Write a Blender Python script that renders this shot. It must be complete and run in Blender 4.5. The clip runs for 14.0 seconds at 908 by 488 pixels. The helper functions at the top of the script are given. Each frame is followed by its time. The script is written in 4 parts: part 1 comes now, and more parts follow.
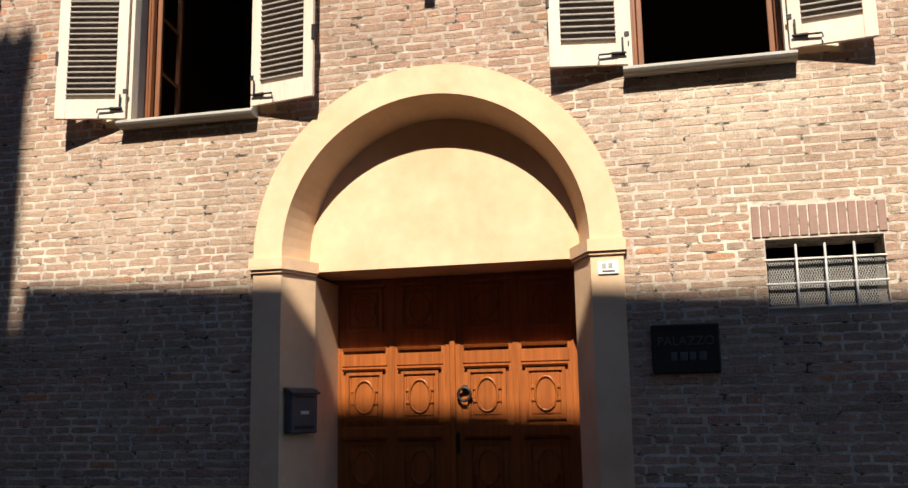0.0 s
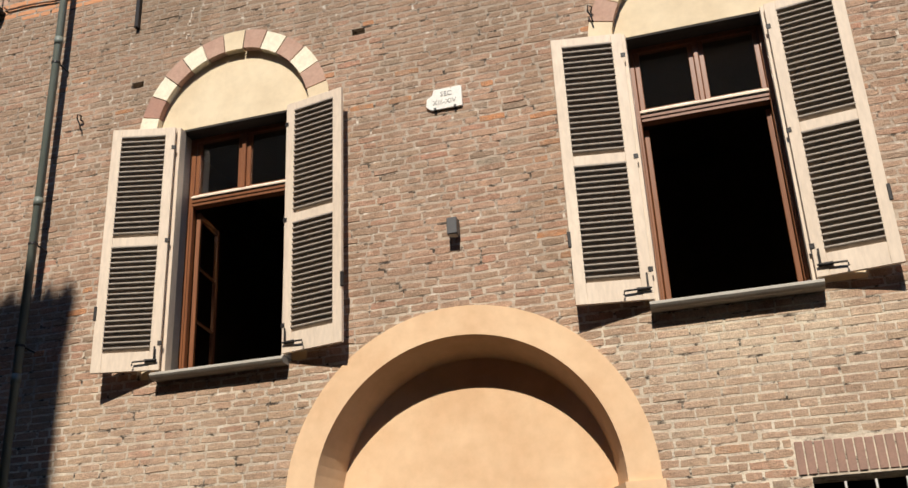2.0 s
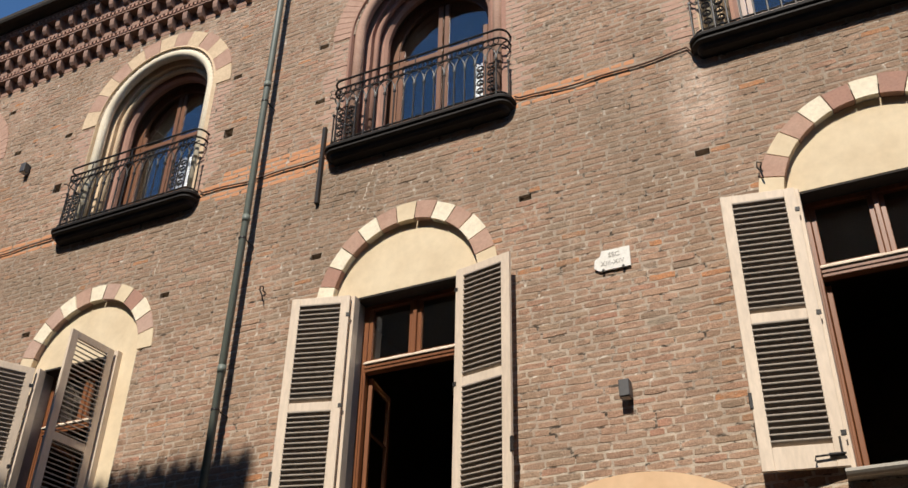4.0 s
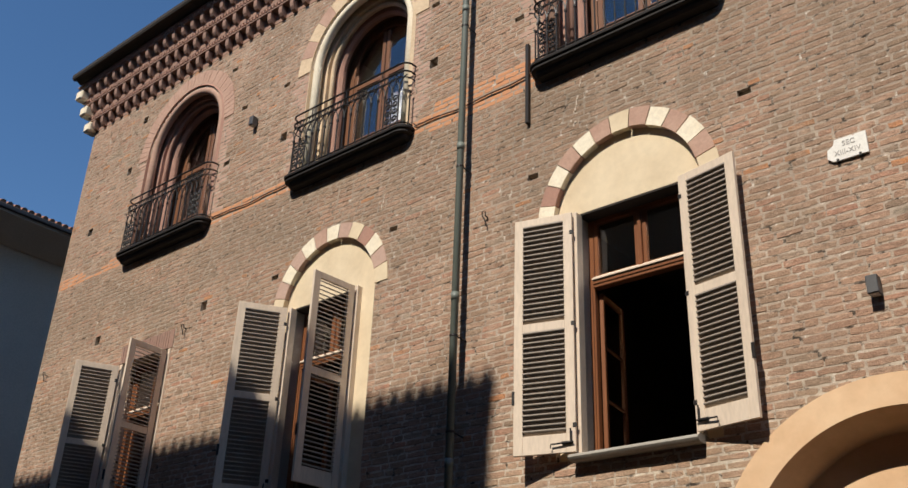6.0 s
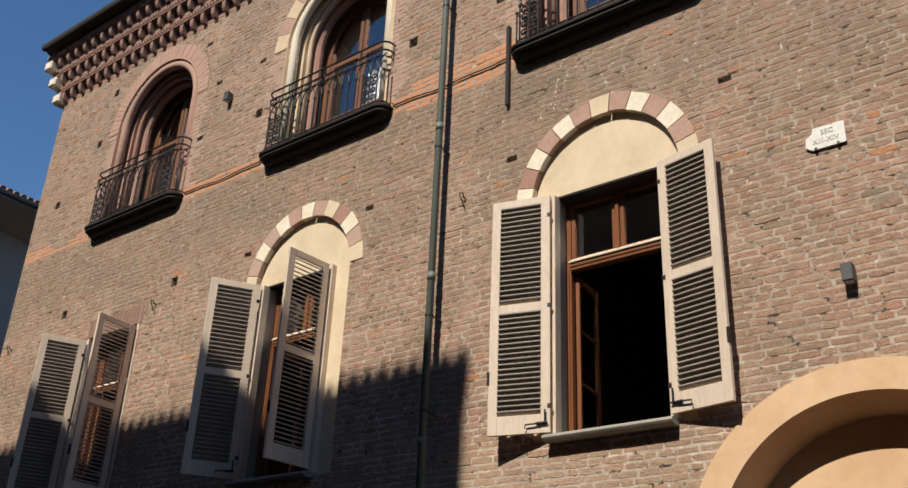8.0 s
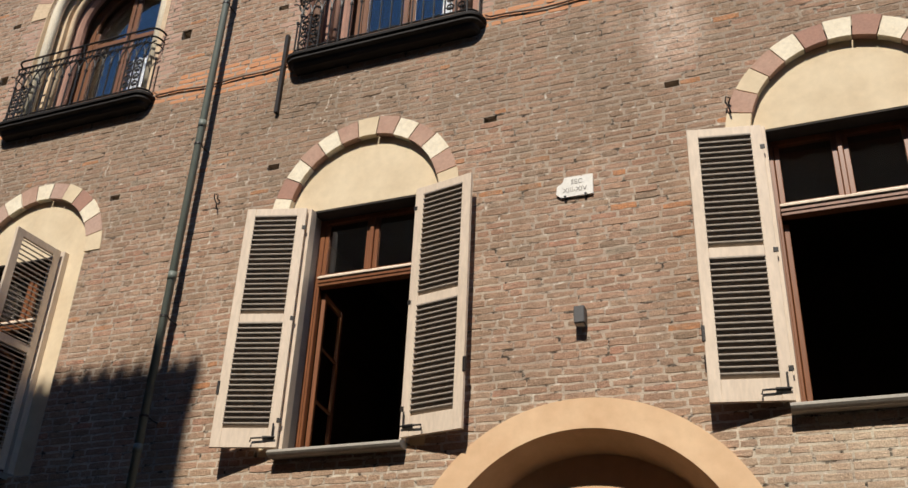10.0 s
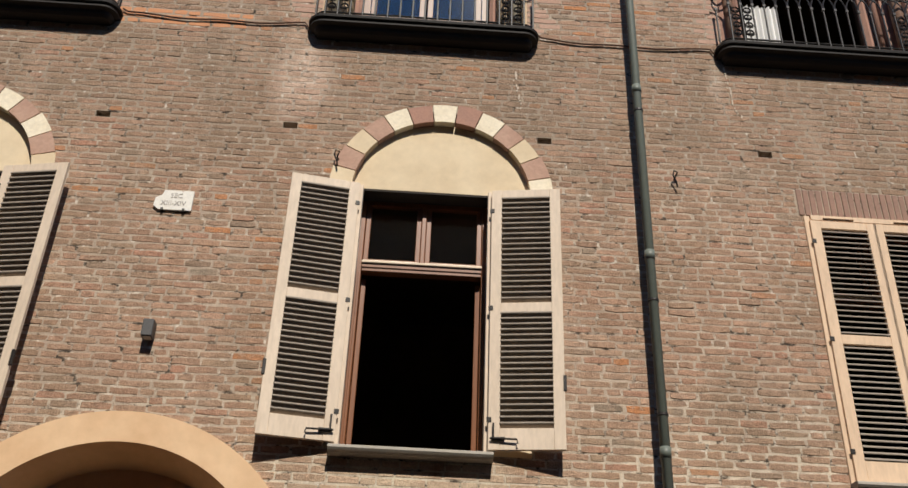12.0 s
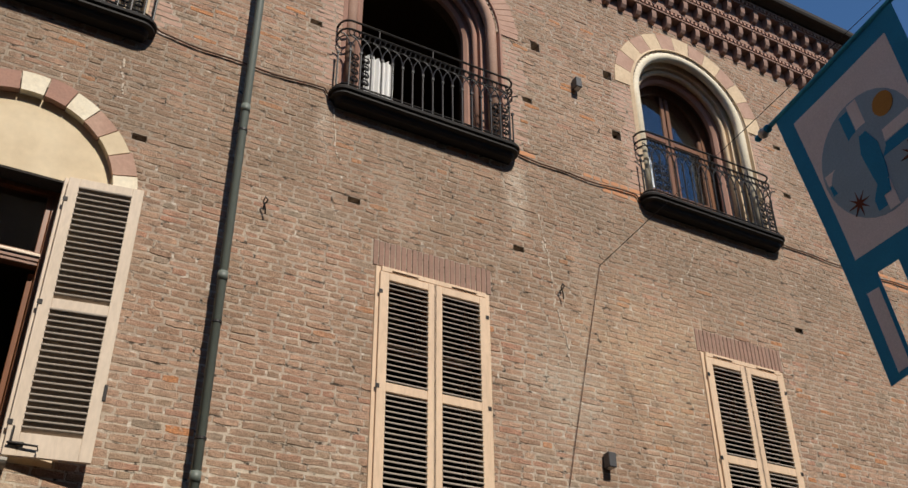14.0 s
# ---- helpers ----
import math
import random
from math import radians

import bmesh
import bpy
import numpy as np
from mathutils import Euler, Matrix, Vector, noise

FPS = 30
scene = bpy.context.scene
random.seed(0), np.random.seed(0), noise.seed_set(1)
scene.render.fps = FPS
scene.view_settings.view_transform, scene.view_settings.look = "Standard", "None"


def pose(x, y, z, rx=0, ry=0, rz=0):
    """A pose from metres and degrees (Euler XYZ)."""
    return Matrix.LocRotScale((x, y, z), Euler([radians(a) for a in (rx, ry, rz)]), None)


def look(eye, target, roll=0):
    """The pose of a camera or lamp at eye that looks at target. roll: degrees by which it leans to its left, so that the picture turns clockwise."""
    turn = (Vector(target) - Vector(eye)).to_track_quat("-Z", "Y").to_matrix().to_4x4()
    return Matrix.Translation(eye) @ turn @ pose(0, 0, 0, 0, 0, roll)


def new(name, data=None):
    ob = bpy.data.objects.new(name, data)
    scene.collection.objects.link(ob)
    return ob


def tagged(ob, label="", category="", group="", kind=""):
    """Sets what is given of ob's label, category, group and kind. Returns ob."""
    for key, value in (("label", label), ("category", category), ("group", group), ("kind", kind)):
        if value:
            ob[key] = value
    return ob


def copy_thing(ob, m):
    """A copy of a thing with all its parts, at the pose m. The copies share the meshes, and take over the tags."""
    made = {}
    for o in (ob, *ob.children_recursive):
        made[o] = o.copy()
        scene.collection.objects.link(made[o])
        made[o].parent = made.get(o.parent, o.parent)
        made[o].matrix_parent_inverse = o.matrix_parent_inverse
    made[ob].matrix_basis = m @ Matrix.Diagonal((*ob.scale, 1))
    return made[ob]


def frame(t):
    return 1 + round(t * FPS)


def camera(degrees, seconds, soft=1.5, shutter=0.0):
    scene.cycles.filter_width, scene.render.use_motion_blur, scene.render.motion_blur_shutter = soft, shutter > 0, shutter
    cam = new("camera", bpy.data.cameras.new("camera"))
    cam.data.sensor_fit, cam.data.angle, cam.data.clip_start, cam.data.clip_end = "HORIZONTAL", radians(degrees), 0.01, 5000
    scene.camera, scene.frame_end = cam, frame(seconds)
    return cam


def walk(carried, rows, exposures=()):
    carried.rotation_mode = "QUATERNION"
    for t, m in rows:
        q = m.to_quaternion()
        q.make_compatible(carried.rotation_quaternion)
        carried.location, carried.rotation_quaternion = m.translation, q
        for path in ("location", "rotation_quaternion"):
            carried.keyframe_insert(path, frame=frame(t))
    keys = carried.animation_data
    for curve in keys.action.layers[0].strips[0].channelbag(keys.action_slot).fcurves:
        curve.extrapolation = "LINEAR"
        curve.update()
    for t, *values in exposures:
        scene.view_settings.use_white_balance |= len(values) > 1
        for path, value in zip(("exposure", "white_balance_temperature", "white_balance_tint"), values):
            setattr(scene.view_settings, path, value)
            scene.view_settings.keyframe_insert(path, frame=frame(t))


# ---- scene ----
cam = camera(49.9, 14.0)
PATH = [
    (0, (2.29, -8.333, 1.483), (1.842, -6.417, 1.842), -1.0),
    (0.5, (2.301, -8.324, 1.552), (1.84, -6.43, 1.997), -1.7),
    (1, (2.34, -8.32, 1.676), (1.87, -6.454, 2.218), -2.5),
    (1.5, (2.395, -8.349, 1.83), (1.915, -6.511, 2.456), -3.1),
    (2, (2.468, -8.34, 1.848), (1.97, -6.556, 2.602), -2.8),
    (2.5, (2.381, -8.425, 1.785), (1.878, -6.7, 2.663), -2.1),
    (3, (2.525, -8.338, 1.764), (1.941, -6.7, 2.752), -0.6),
    (3.5, (2.496, -8.26, 1.786), (1.835, -6.691, 2.836), 0.4),
    (4, (2.42, -8.236, 1.758), (1.668, -6.727, 2.835), 1.3),
    (4.2, (2.399, -8.233, 1.761), (1.606, -6.744, 2.834), 1.7),
    (6.3, (2.461, -8.328, 1.945), (1.256, -6.988, 2.811), 2.0),
    (6.5, (2.439, -8.35, 1.94), (1.225, -7.011, 2.797), 1.9),
    (7, (2.409, -8.36, 1.922), (1.193, -7.016, 2.766), 1.9),
    (7.2, (2.396, -8.362, 1.923), (1.187, -7.01, 2.766), 2.0),
    (9.3, (2.204, -8.31, 1.759), (1.337, -6.766, 2.687), 2.8),
    (9.5, (2.191, -8.269, 1.755), (1.376, -6.7, 2.69), 2.7),
    (10, (2.266, -8.175, 1.759), (1.582, -6.552, 2.706), 2.7),
    (10.5, (2.337, -8.143, 1.755), (1.794, -6.476, 2.717), 2.7),
    (11, (2.422, -8.231, 1.752), (2.056, -6.527, 2.734), 2.5),
    (11.5, (2.57, -8.31, 1.673), (2.396, -6.591, 2.682), 2.6),
    (12, (2.642, -8.315, 1.649), (2.703, -6.603, 2.682), 2.3),
    (12.5, (2.717, -8.32, 1.667), (2.982, -6.636, 2.713), 1.8),
    (13, (2.71, -8.399, 1.707), (3.196, -6.767, 2.755), 1.1),
    (13.5, (2.734, -8.426, 1.763), (3.404, -6.862, 2.814), 0.4),
    (14, (2.833, -8.433, 1.778), (3.658, -6.952, 2.839), -0.5),
]
walk(cam, [(t, look(eye, aim, roll)) for t, eye, aim, roll in PATH],
     [(0.0, 0.9), (0.5, 0.75), (1.0, 0.55), (1.6, 0.38), (2.5, 0.29), (4.0, 0.2), (7.0, 0.12), (9.5, 0.1), (11.5, 0.02), (14.0, -0.02)])

# ---- world, sun ----
SUN = Vector((0.10, -1.0, 1.07)).normalized()
world = bpy.data.worlds.new("sky_world")
scene.world = world
world.use_nodes = True
wn = world.node_tree.nodes
sky = wn.new("ShaderNodeTexSky")
sky.sky_type = "NISHITA"
sky.sun_disc = False
sky.sun_elevation = math.asin(SUN.z)
sky.sun_rotation = math.pi - 0.10
sky.air_density = 1.0
sky.dust_density = 0.0
sky.ozone_density = 4.0
wn["Background"].inputs[1].default_value = 0.068
deep = wn.new("ShaderNodeHueSaturation")
deep.inputs["Saturation"].default_value = 1.13
deep.inputs["Value"].default_value = 1.62
world.node_tree.links.new(sky.outputs[0], deep.inputs["Color"])
world.node_tree.links.new(deep.outputs[0], wn["Background"].inputs[0])
sun = new("sun", bpy.data.lights.new("sun", "SUN"))
sun.data.energy = 5.0
sun.data.angle = radians(0.53)
sun.data.color = (1.0, 0.93, 0.82)
sun.matrix_world = look(SUN * 60, (0, 0, 0))


# ---- materials ----
def shader(name, rough=0.8, metal=0.0, spec=0.3):
    m = bpy.data.materials.new(name)
    m.use_nodes = True
    b = m.node_tree.nodes["Principled BSDF"]
    b.inputs["Roughness"].default_value = rough
    b.inputs["Metallic"].default_value = metal
    b.inputs["Specular IOR Level"].default_value = spec
    return m, m.node_tree.nodes, m.node_tree.links, b


def coords(n, l, scale=(1, 1, 1)):
    geo = n.new("ShaderNodeNewGeometry")
    mp = n.new("ShaderNodeMapping")
    mp.inputs["Scale"].default_value = scale
    l.new(geo.outputs["Position"], mp.inputs["Vector"])
    return mp.outputs[0]


def noise_tex(n, l, vec, scale, detail=4.0, rough=0.55):
    t = n.new("ShaderNodeTexNoise")
    t.inputs["Scale"].default_value = scale
    t.inputs["Detail"].default_value = detail
    t.inputs["Roughness"].default_value = rough
    l.new(vec, t.inputs["Vector"])
    return t.outputs["Fac"]


def ramp(n, l, fac, stops):
    r = n.new("ShaderNodeValToRGB")
    while len(r.color_ramp.elements) < len(stops):
        r.color_ramp.elements.new(0.5)
    for e, (p, c) in zip(r.color_ramp.elements, stops):
        e.position = p
        e.color = (*c, 1) if len(c) == 3 else c
    l.new(fac, r.inputs[0])
    return r.outputs[0]


def mix(n, l, fac, a, b, kind="MIX"):
    x = n.new("ShaderNodeMix")
    x.data_type = "RGBA"
    x.blend_type = kind
    for sock, val in ((x.inputs[0], fac), (x.inputs[6], a), (x.inputs[7], b)):
        if isinstance(val, (int, float)):
            sock.default_value = val
        elif isinstance(val, tuple):
            sock.default_value = (*val, 1)
        else:
            l.new(val, sock)
    return x.outputs[2]


def bump(n, l, b, height, strength, dist):
    u = n.new("ShaderNodeBump")
    u.inputs["Strength"].default_value = strength
    u.inputs["Distance"].default_value = dist
    l.new(height, u.inputs["Height"])
    l.new(u.outputs[0], b.inputs["Normal"])


def grained(name, base, dark, rough=0.8, scale=(1, 1, 1), coarse=1.2, fine=40.0, spec=0.3, metal=0.0, relief=0.3, dist=0.004, amount=1.0):
    """A surface whose colour runs between two tones at a coarse and a fine scale."""
    m, n, l, b = shader(name, rough, metal, spec)
    v = coords(n, l, scale)
    big = noise_tex(n, l, v, coarse, 5, 0.6)
    small = noise_tex(n, l, v, fine, 4, 0.6)
    c1 = ramp(n, l, big, [(0.35, dark), (0.65, base)])
    c2 = ramp(n, l, small, [(0.3, tuple(0.72 * x for x in base)), (0.7, tuple(min(1, 1.08 * x) for x in base))])
    l.new(mix(n, l, 0.45 * amount, c1, c2), b.inputs["Base Color"])
    bump(n, l, b, small, relief, dist)
    return m


def bloom(n, l, v, tone, spots):
    """Soft ragged patches, mostly pale salt and lime stains, one reddish, one dark: (x, z, half width, half height,
    strength, colour).
    """
    ragged = noise_tex(n, l, v, 2.6, 6, 0.7)
    for x, z, w, h, amount, colour in spots:
        mp = n.new("ShaderNodeMapping")
        mp.vector_type = "POINT"
        mp.inputs["Location"].default_value = (-x / w, 0, -z / h)
        mp.inputs["Scale"].default_value = (1 / w, 0, 1 / h)
        l.new(v, mp.inputs["Vector"])
        far = n.new("ShaderNodeVectorMath")
        far.operation = "LENGTH"
        l.new(mp.outputs[0], far.inputs[0])
        near = ramp(n, l, far.outputs["Value"], [(0.25, (amount, amount, amount)), (1.0, (0, 0, 0))])
        near = mix(n, l, 1.0, near, ramp(n, l, ragged, [(0.36, (0, 0, 0)), (0.56, (1, 1, 1))]), "MULTIPLY")
        tone = mix(n, l, near, tone, colour)
    return tone


STAINS_AND_PATCHES = [(1.2, 8.72, 0.42, 0.85, 1.0, (0.68, 0.56, 0.46)), (8.42, 8.85, 0.24, 0.85, 1.0, (0.62, 0.54, 0.44)), (5.82, 8.9, 0.14, 0.55, 0.8, (0.58, 0.50, 0.41)),
          (10.4, 6.9, 1.6, 1.4, 0.95, (0.56, 0.43, 0.30)), (9.0, 6.3, 0.8, 1.0, 0.85, (0.54, 0.47, 0.38)), (2.75, 4.15, 1.5, 0.5, 1.0, (0.74, 0.66, 0.51)), (2.3, 3.7, 1.7, 0.8, 0.8, (0.56, 0.47, 0.36)), (-2.9, 3.6, 1.2, 0.9, 0.85, (0.56, 0.46, 0.35)),
          # the last one is darker than the wall, below a balcony's left end
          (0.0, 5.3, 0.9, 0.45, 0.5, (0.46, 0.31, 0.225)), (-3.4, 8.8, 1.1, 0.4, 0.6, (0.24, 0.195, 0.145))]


def brick_material(name, single):
    """Weathered brick: a tone of its own for every brick, with soot, lime bloom and grain over it."""
    m, n, l, b = shader(name, 0.92, 0, 0.15)
    v = coords(n, l)
    if single:
        pick = n.new("ShaderNodeObjectInfo").outputs["Random"]
    else:
        pick = n.new("ShaderNodeNewGeometry").outputs["Random Per Island"]
    tone = ramp(n, l, pick, [(0.0, (0.31, 0.225, 0.165)), (0.10, (0.45, 0.32, 0.24)), (0.20, (0.385, 0.295, 0.22)), (0.30, (0.53, 0.38, 0.285)),
                             (0.40, (0.43, 0.335, 0.25)), (0.50, (0.49, 0.35, 0.255)), (0.60, (0.395, 0.325, 0.24)), (0.68, (0.55, 0.415, 0.315)),
                             (0.77, (0.455, 0.305, 0.225)), (0.85, (0.50, 0.295, 0.215)), (0.90, (0.28, 0.22, 0.165)), (0.945, (0.35, 0.33, 0.265)), (0.975, (0.44, 0.33, 0.25)), (0.985, (0.60, 0.29, 0.13))])
    mottle = noise_tex(n, l, v, 9.0, 5, 0.65)
    tone = mix(n, l, 0.8, tone, ramp(n, l, mottle, [(0.30, (0.60, 0.62, 0.63)), (0.5, (1.0, 1.0, 1.0)), (0.70, (1.34, 1.31, 1.28))]), "MULTIPLY")
    # old mortar smeared over the faces
    smear = noise_tex(n, l, v, 5.0, 6, 0.72)
    tone = mix(n, l, ramp(n, l, smear, [(0.47, (0, 0, 0)), (0.62, (0.42, 0.42, 0.42))]), tone, (0.50, 0.40, 0.31))
    warm = noise_tex(n, l, v, 0.42, 4, 0.6)
    tone = mix(n, l, ramp(n, l, warm, [(0.40, (0, 0, 0)), (0.62, (0.42, 0.42, 0.42))]), tone, (0.45, 0.30, 0.21))
    soot = noise_tex(n, l, coords(n, l, (1, 1, 1.5)), 0.75, 6, 0.65)
    tone = mix(n, l, ramp(n, l, soot, [(0.46, (0, 0, 0)), (0.60, (0.62, 0.62, 0.62))]), tone, (0.30, 0.24, 0.175))
    # grey weathering under the balconies; near the street new pointing, the sunlit band painted paler
    split = n.new("ShaderNodeSeparateXYZ")
    l.new(v, split.inputs[0])
    height = n.new("ShaderNodeMath")
    height.operation = "DIVIDE"
    l.new(split.outputs["Z"], height.inputs[0])
    height.inputs[1].default_value = 14.0
    patchy = noise_tex(n, l, v, 1.1, 6, 0.65)
    grey = ramp(n, l, height.outputs[0], [(0.53, (0, 0, 0)), (0.60, (0.75, 0.75, 0.75)), (0.655, (0.75, 0.75, 0.75)), (0.668, (0.1, 0.1, 0.1))])
    grey = mix(n, l, 1.0, grey, ramp(n, l, patchy, [(0.38, (0, 0, 0)), (0.58, (1, 1, 1))]), "MULTIPLY")
    tone = mix(n, l, grey, tone, (0.30, 0.245, 0.185))
    pale_low = ramp(n, l, height.outputs[0], [(0.15, (0.1, 0.1, 0.1)), (0.22, (0.75, 0.75, 0.75)), (0.29, (0.75, 0.75, 0.75)), (0.36, (0, 0, 0))])
    pale_low = mix(n, l, 1.0, pale_low, ramp(n, l, patchy, [(0.40, (0, 0, 0)), (0.60, (1, 1, 1))]), "MULTIPLY")
    tone = mix(n, l, pale_low, tone, (0.54, 0.43, 0.305))
    streak = noise_tex(n, l, coords(n, l, (1.6, 1, 0.22)), 1.3, 5, 0.6)
    tone = mix(n, l, ramp(n, l, streak, [(0.57, (0, 0, 0)), (0.70, (0.6, 0.6, 0.6))]), tone, (0.54, 0.44, 0.345))
    tone = bloom(n, l, v, tone, STAINS_AND_PATCHES)
    pale = noise_tex(n, l, v, 13.0, 6, 0.75)
    tone = mix(n, l, ramp(n, l, pale, [(0.57, (0, 0, 0)), (0.66, (0.8, 0.8, 0.8))]), tone, (0.57, 0.46, 0.36))
    pit = noise_tex(n, l, coords(n, l, (1, 1, 2.6)), 17.0, 6, 0.75)
    tone = mix(n, l, 0.75, tone, ramp(n, l, pit, [(0.31, (0.30, 0.27, 0.24)), (0.39, (0.9, 0.89, 0.87)), (0.55, (1.0, 0.99, 0.97)), (0.68, (1.4, 1.37, 1.32))]), "MULTIPLY")
    tone = mix(n, l, 1.0, tone, (0.985, 0.87, 0.825), "MULTIPLY")
    grain = noise_tex(n, l, v, 70.0, 4, 0.7)
    tone = mix(n, l, 0.5, tone, ramp(n, l, grain, [(0.28, (0.30, 0.30, 0.30)), (0.68, (1.1, 1.1, 1.1))]), "MULTIPLY")
    l.new(tone, b.inputs["Base Color"])
    bump(n, l, b, mix(n, l, 0.5, mix(n, l, 0.4, grain, pale), mix(n, l, 0.5, pit, mottle)), 1.0, 0.028)
    return m


M_BRICK = brick_material("weathered_brick", False)
M_BRICK_ONE = brick_material("weathered_brick_single", True)


def mortar_material():
    """Lime mortar: brown with soot in places, whitish where it was pointed anew."""
    m, n, l, b = shader("lime_mortar", 0.95, 0, 0.1)
    v = coords(n, l)
    fine = noise_tex(n, l, v, 60.0, 4, 0.7)
    tone = ramp(n, l, noise_tex(n, l, v, 2.4, 5, 0.65), [(0.35, (0.40, 0.31, 0.24)), (0.65, (0.57, 0.455, 0.355))])
    split = n.new("ShaderNodeSeparateXYZ")
    l.new(v, split.inputs[0])
    height = n.new("ShaderNodeMath")
    height.operation = "DIVIDE"
    l.new(split.outputs["Z"], height.inputs[0])
    height.inputs[1].default_value = 14.0
    pale_low = ramp(n, l, height.outputs[0], [(0.30, (1.0, 1.0, 1.0)), (0.40, (0.18, 0.18, 0.18))])
    pale_low = mix(n, l, 1.0, pale_low, ramp(n, l, noise_tex(n, l, v, 0.8, 6, 0.7), [(0.40, (0, 0, 0)), (0.58, (0.95, 0.95, 0.95))]), "MULTIPLY")
    tone = mix(n, l, pale_low, tone, (0.80, 0.69, 0.54))
    grey = ramp(n, l, height.outputs[0], [(0.52, (0, 0, 0)), (0.60, (0.6, 0.6, 0.6)), (0.66, (0.6, 0.6, 0.6)), (0.672, (0.3, 0.3, 0.3))])
    tone = mix(n, l, grey, tone, (0.33, 0.265, 0.20))
    soot = noise_tex(n, l, coords(n, l, (1, 1, 1.5)), 0.75, 6, 0.65)
    tone = mix(n, l, ramp(n, l, soot, [(0.46, (0, 0, 0)), (0.60, (0.45, 0.45, 0.45))]), tone, (0.34, 0.27, 0.205))
    tone = bloom(n, l, v, tone, STAINS_AND_PATCHES)
    smear = noise_tex(n, l, v, 6.5, 5, 0.7)
    tone = mix(n, l, ramp(n, l, smear, [(0.50, (0, 0, 0)), (0.62, (0.6, 0.6, 0.6))]), tone, (0.38, 0.285, 0.22))
    speck = noise_tex(n, l, v, 8.5, 5, 0.72)
    tone = mix(n, l, ramp(n, l, speck, [(0.585, (0, 0, 0)), (0.64, (0.85, 0.85, 0.85))]), tone, (0.74, 0.66, 0.56))
    # near-black spots paint the shade of gaps where mortar is lost
    gap_shade = noise_tex(n, l, coords(n, l, (0.55, 1, 1)), 11.0, 5, 0.72)
    tone = mix(n, l, ramp(n, l, gap_shade, [(0.38, (0.95, 0.95, 0.95)), (0.46, (0, 0, 0))]), tone, (0.06, 0.046, 0.036))
    tone = mix(n, l, 0.4, tone, ramp(n, l, fine, [(0.3, (0.4, 0.4, 0.4)), (0.7, (1, 1, 1))]), "MULTIPLY")
    l.new(tone, b.inputs["Base Color"])
    bump(n, l, b, mix(n, l, 0.5, fine, noise_tex(n, l, v, 22.0, 4, 0.7)), 0.9, 0.012)
    return m


M_MORTAR = mortar_material()
M_FADED = grained("faded_pink_brick", (0.50, 0.325, 0.245), (0.40, 0.235, 0.175), 0.9, coarse=4, fine=35, relief=0.5)
M_HOUSE = grained("pale_grey_render", (0.60, 0.53, 0.45), (0.52, 0.46, 0.39), 0.9, coarse=0.8, fine=25, relief=0.15)
# slats greyer than the frames, darkened further for the shade on their undersides
M_SLAT = grained("slat_paint_with_shade", (0.36, 0.305, 0.25), (0.28, 0.235, 0.195), 0.7, scale=(1, 1, 0.6), coarse=4, fine=30, spec=0.3, relief=0.12)
M_BROWN = grained("brown_wood", (0.21, 0.092, 0.045), (0.14, 0.06, 0.03), 0.45, scale=(6, 6, 0.5), coarse=3, fine=12, spec=0.45, relief=0.1)
M_ROSE = grained("rose_stone", (0.52, 0.36, 0.285), (0.44, 0.28, 0.22), 0.85, coarse=3, fine=40)
M_PALE = grained("pale_pointing", (0.62, 0.52, 0.42), (0.48, 0.39, 0.31), 0.9, coarse=5, fine=50)
M_REDBRICK = grained("orange_red_brick", (0.62, 0.285, 0.14), (0.45, 0.24, 0.145), 0.9, coarse=1.6, fine=50, relief=0.5)
M_PINK = grained("pink_brick", (0.42, 0.235, 0.175), (0.33, 0.20, 0.155), 0.9, coarse=5, fine=45, relief=0.4)
M_LINTEL = grained("reddish_brick", (0.34, 0.205, 0.155), (0.25, 0.165, 0.13), 0.9, coarse=6, fine=50, relief=0.4)
M_RED = grained("red_brick", (0.40, 0.175, 0.105), (0.30, 0.17, 0.12), 0.9, coarse=4, fine=50, relief=0.4)
M_CREAMSTONE = grained("cream_stone", (0.86, 0.77, 0.60), (0.74, 0.63, 0.46), 0.85, coarse=4, fine=30, relief=0.5)
M_GOLDSTONE = grained("golden_stone", (0.70, 0.54, 0.36), (0.54, 0.385, 0.255), 0.85, coarse=4, fine=30, relief=0.5)
M_CREAM = grained("cream_plaster", (0.74, 0.61, 0.425), (0.63, 0.50, 0.335), 0.9, coarse=2.2, fine=10, relief=0.06, amount=0.5)
M_OCHRE = grained("ochre_plaster", (0.74, 0.515, 0.32), (0.61, 0.385, 0.22), 0.9, coarse=1.3, fine=9, relief=0.06, amount=0.5)
M_GREYREVEAL = grained("grey_stone", (0.38, 0.345, 0.295), (0.29, 0.26, 0.215), 0.8, coarse=3, fine=40)
M_SHUTTER = grained("ivory_paint", (0.70, 0.572, 0.445), (0.60, 0.48, 0.365), 0.6, scale=(1, 1, 0.25), coarse=4, fine=30, spec=0.4, relief=0.12)
M_PEACH = grained("peach_paint", (0.74, 0.54, 0.37), (0.62, 0.44, 0.30), 0.6, scale=(1, 1, 0.25), coarse=4, fine=30, spec=0.4, relief=0.12)
M_WOOD = grained("varnished_wood", (0.23, 0.085, 0.032), (0.15, 0.052, 0.02), 0.38, scale=(6, 6, 0.5), coarse=3, fine=12, spec=0.5, relief=0.1)
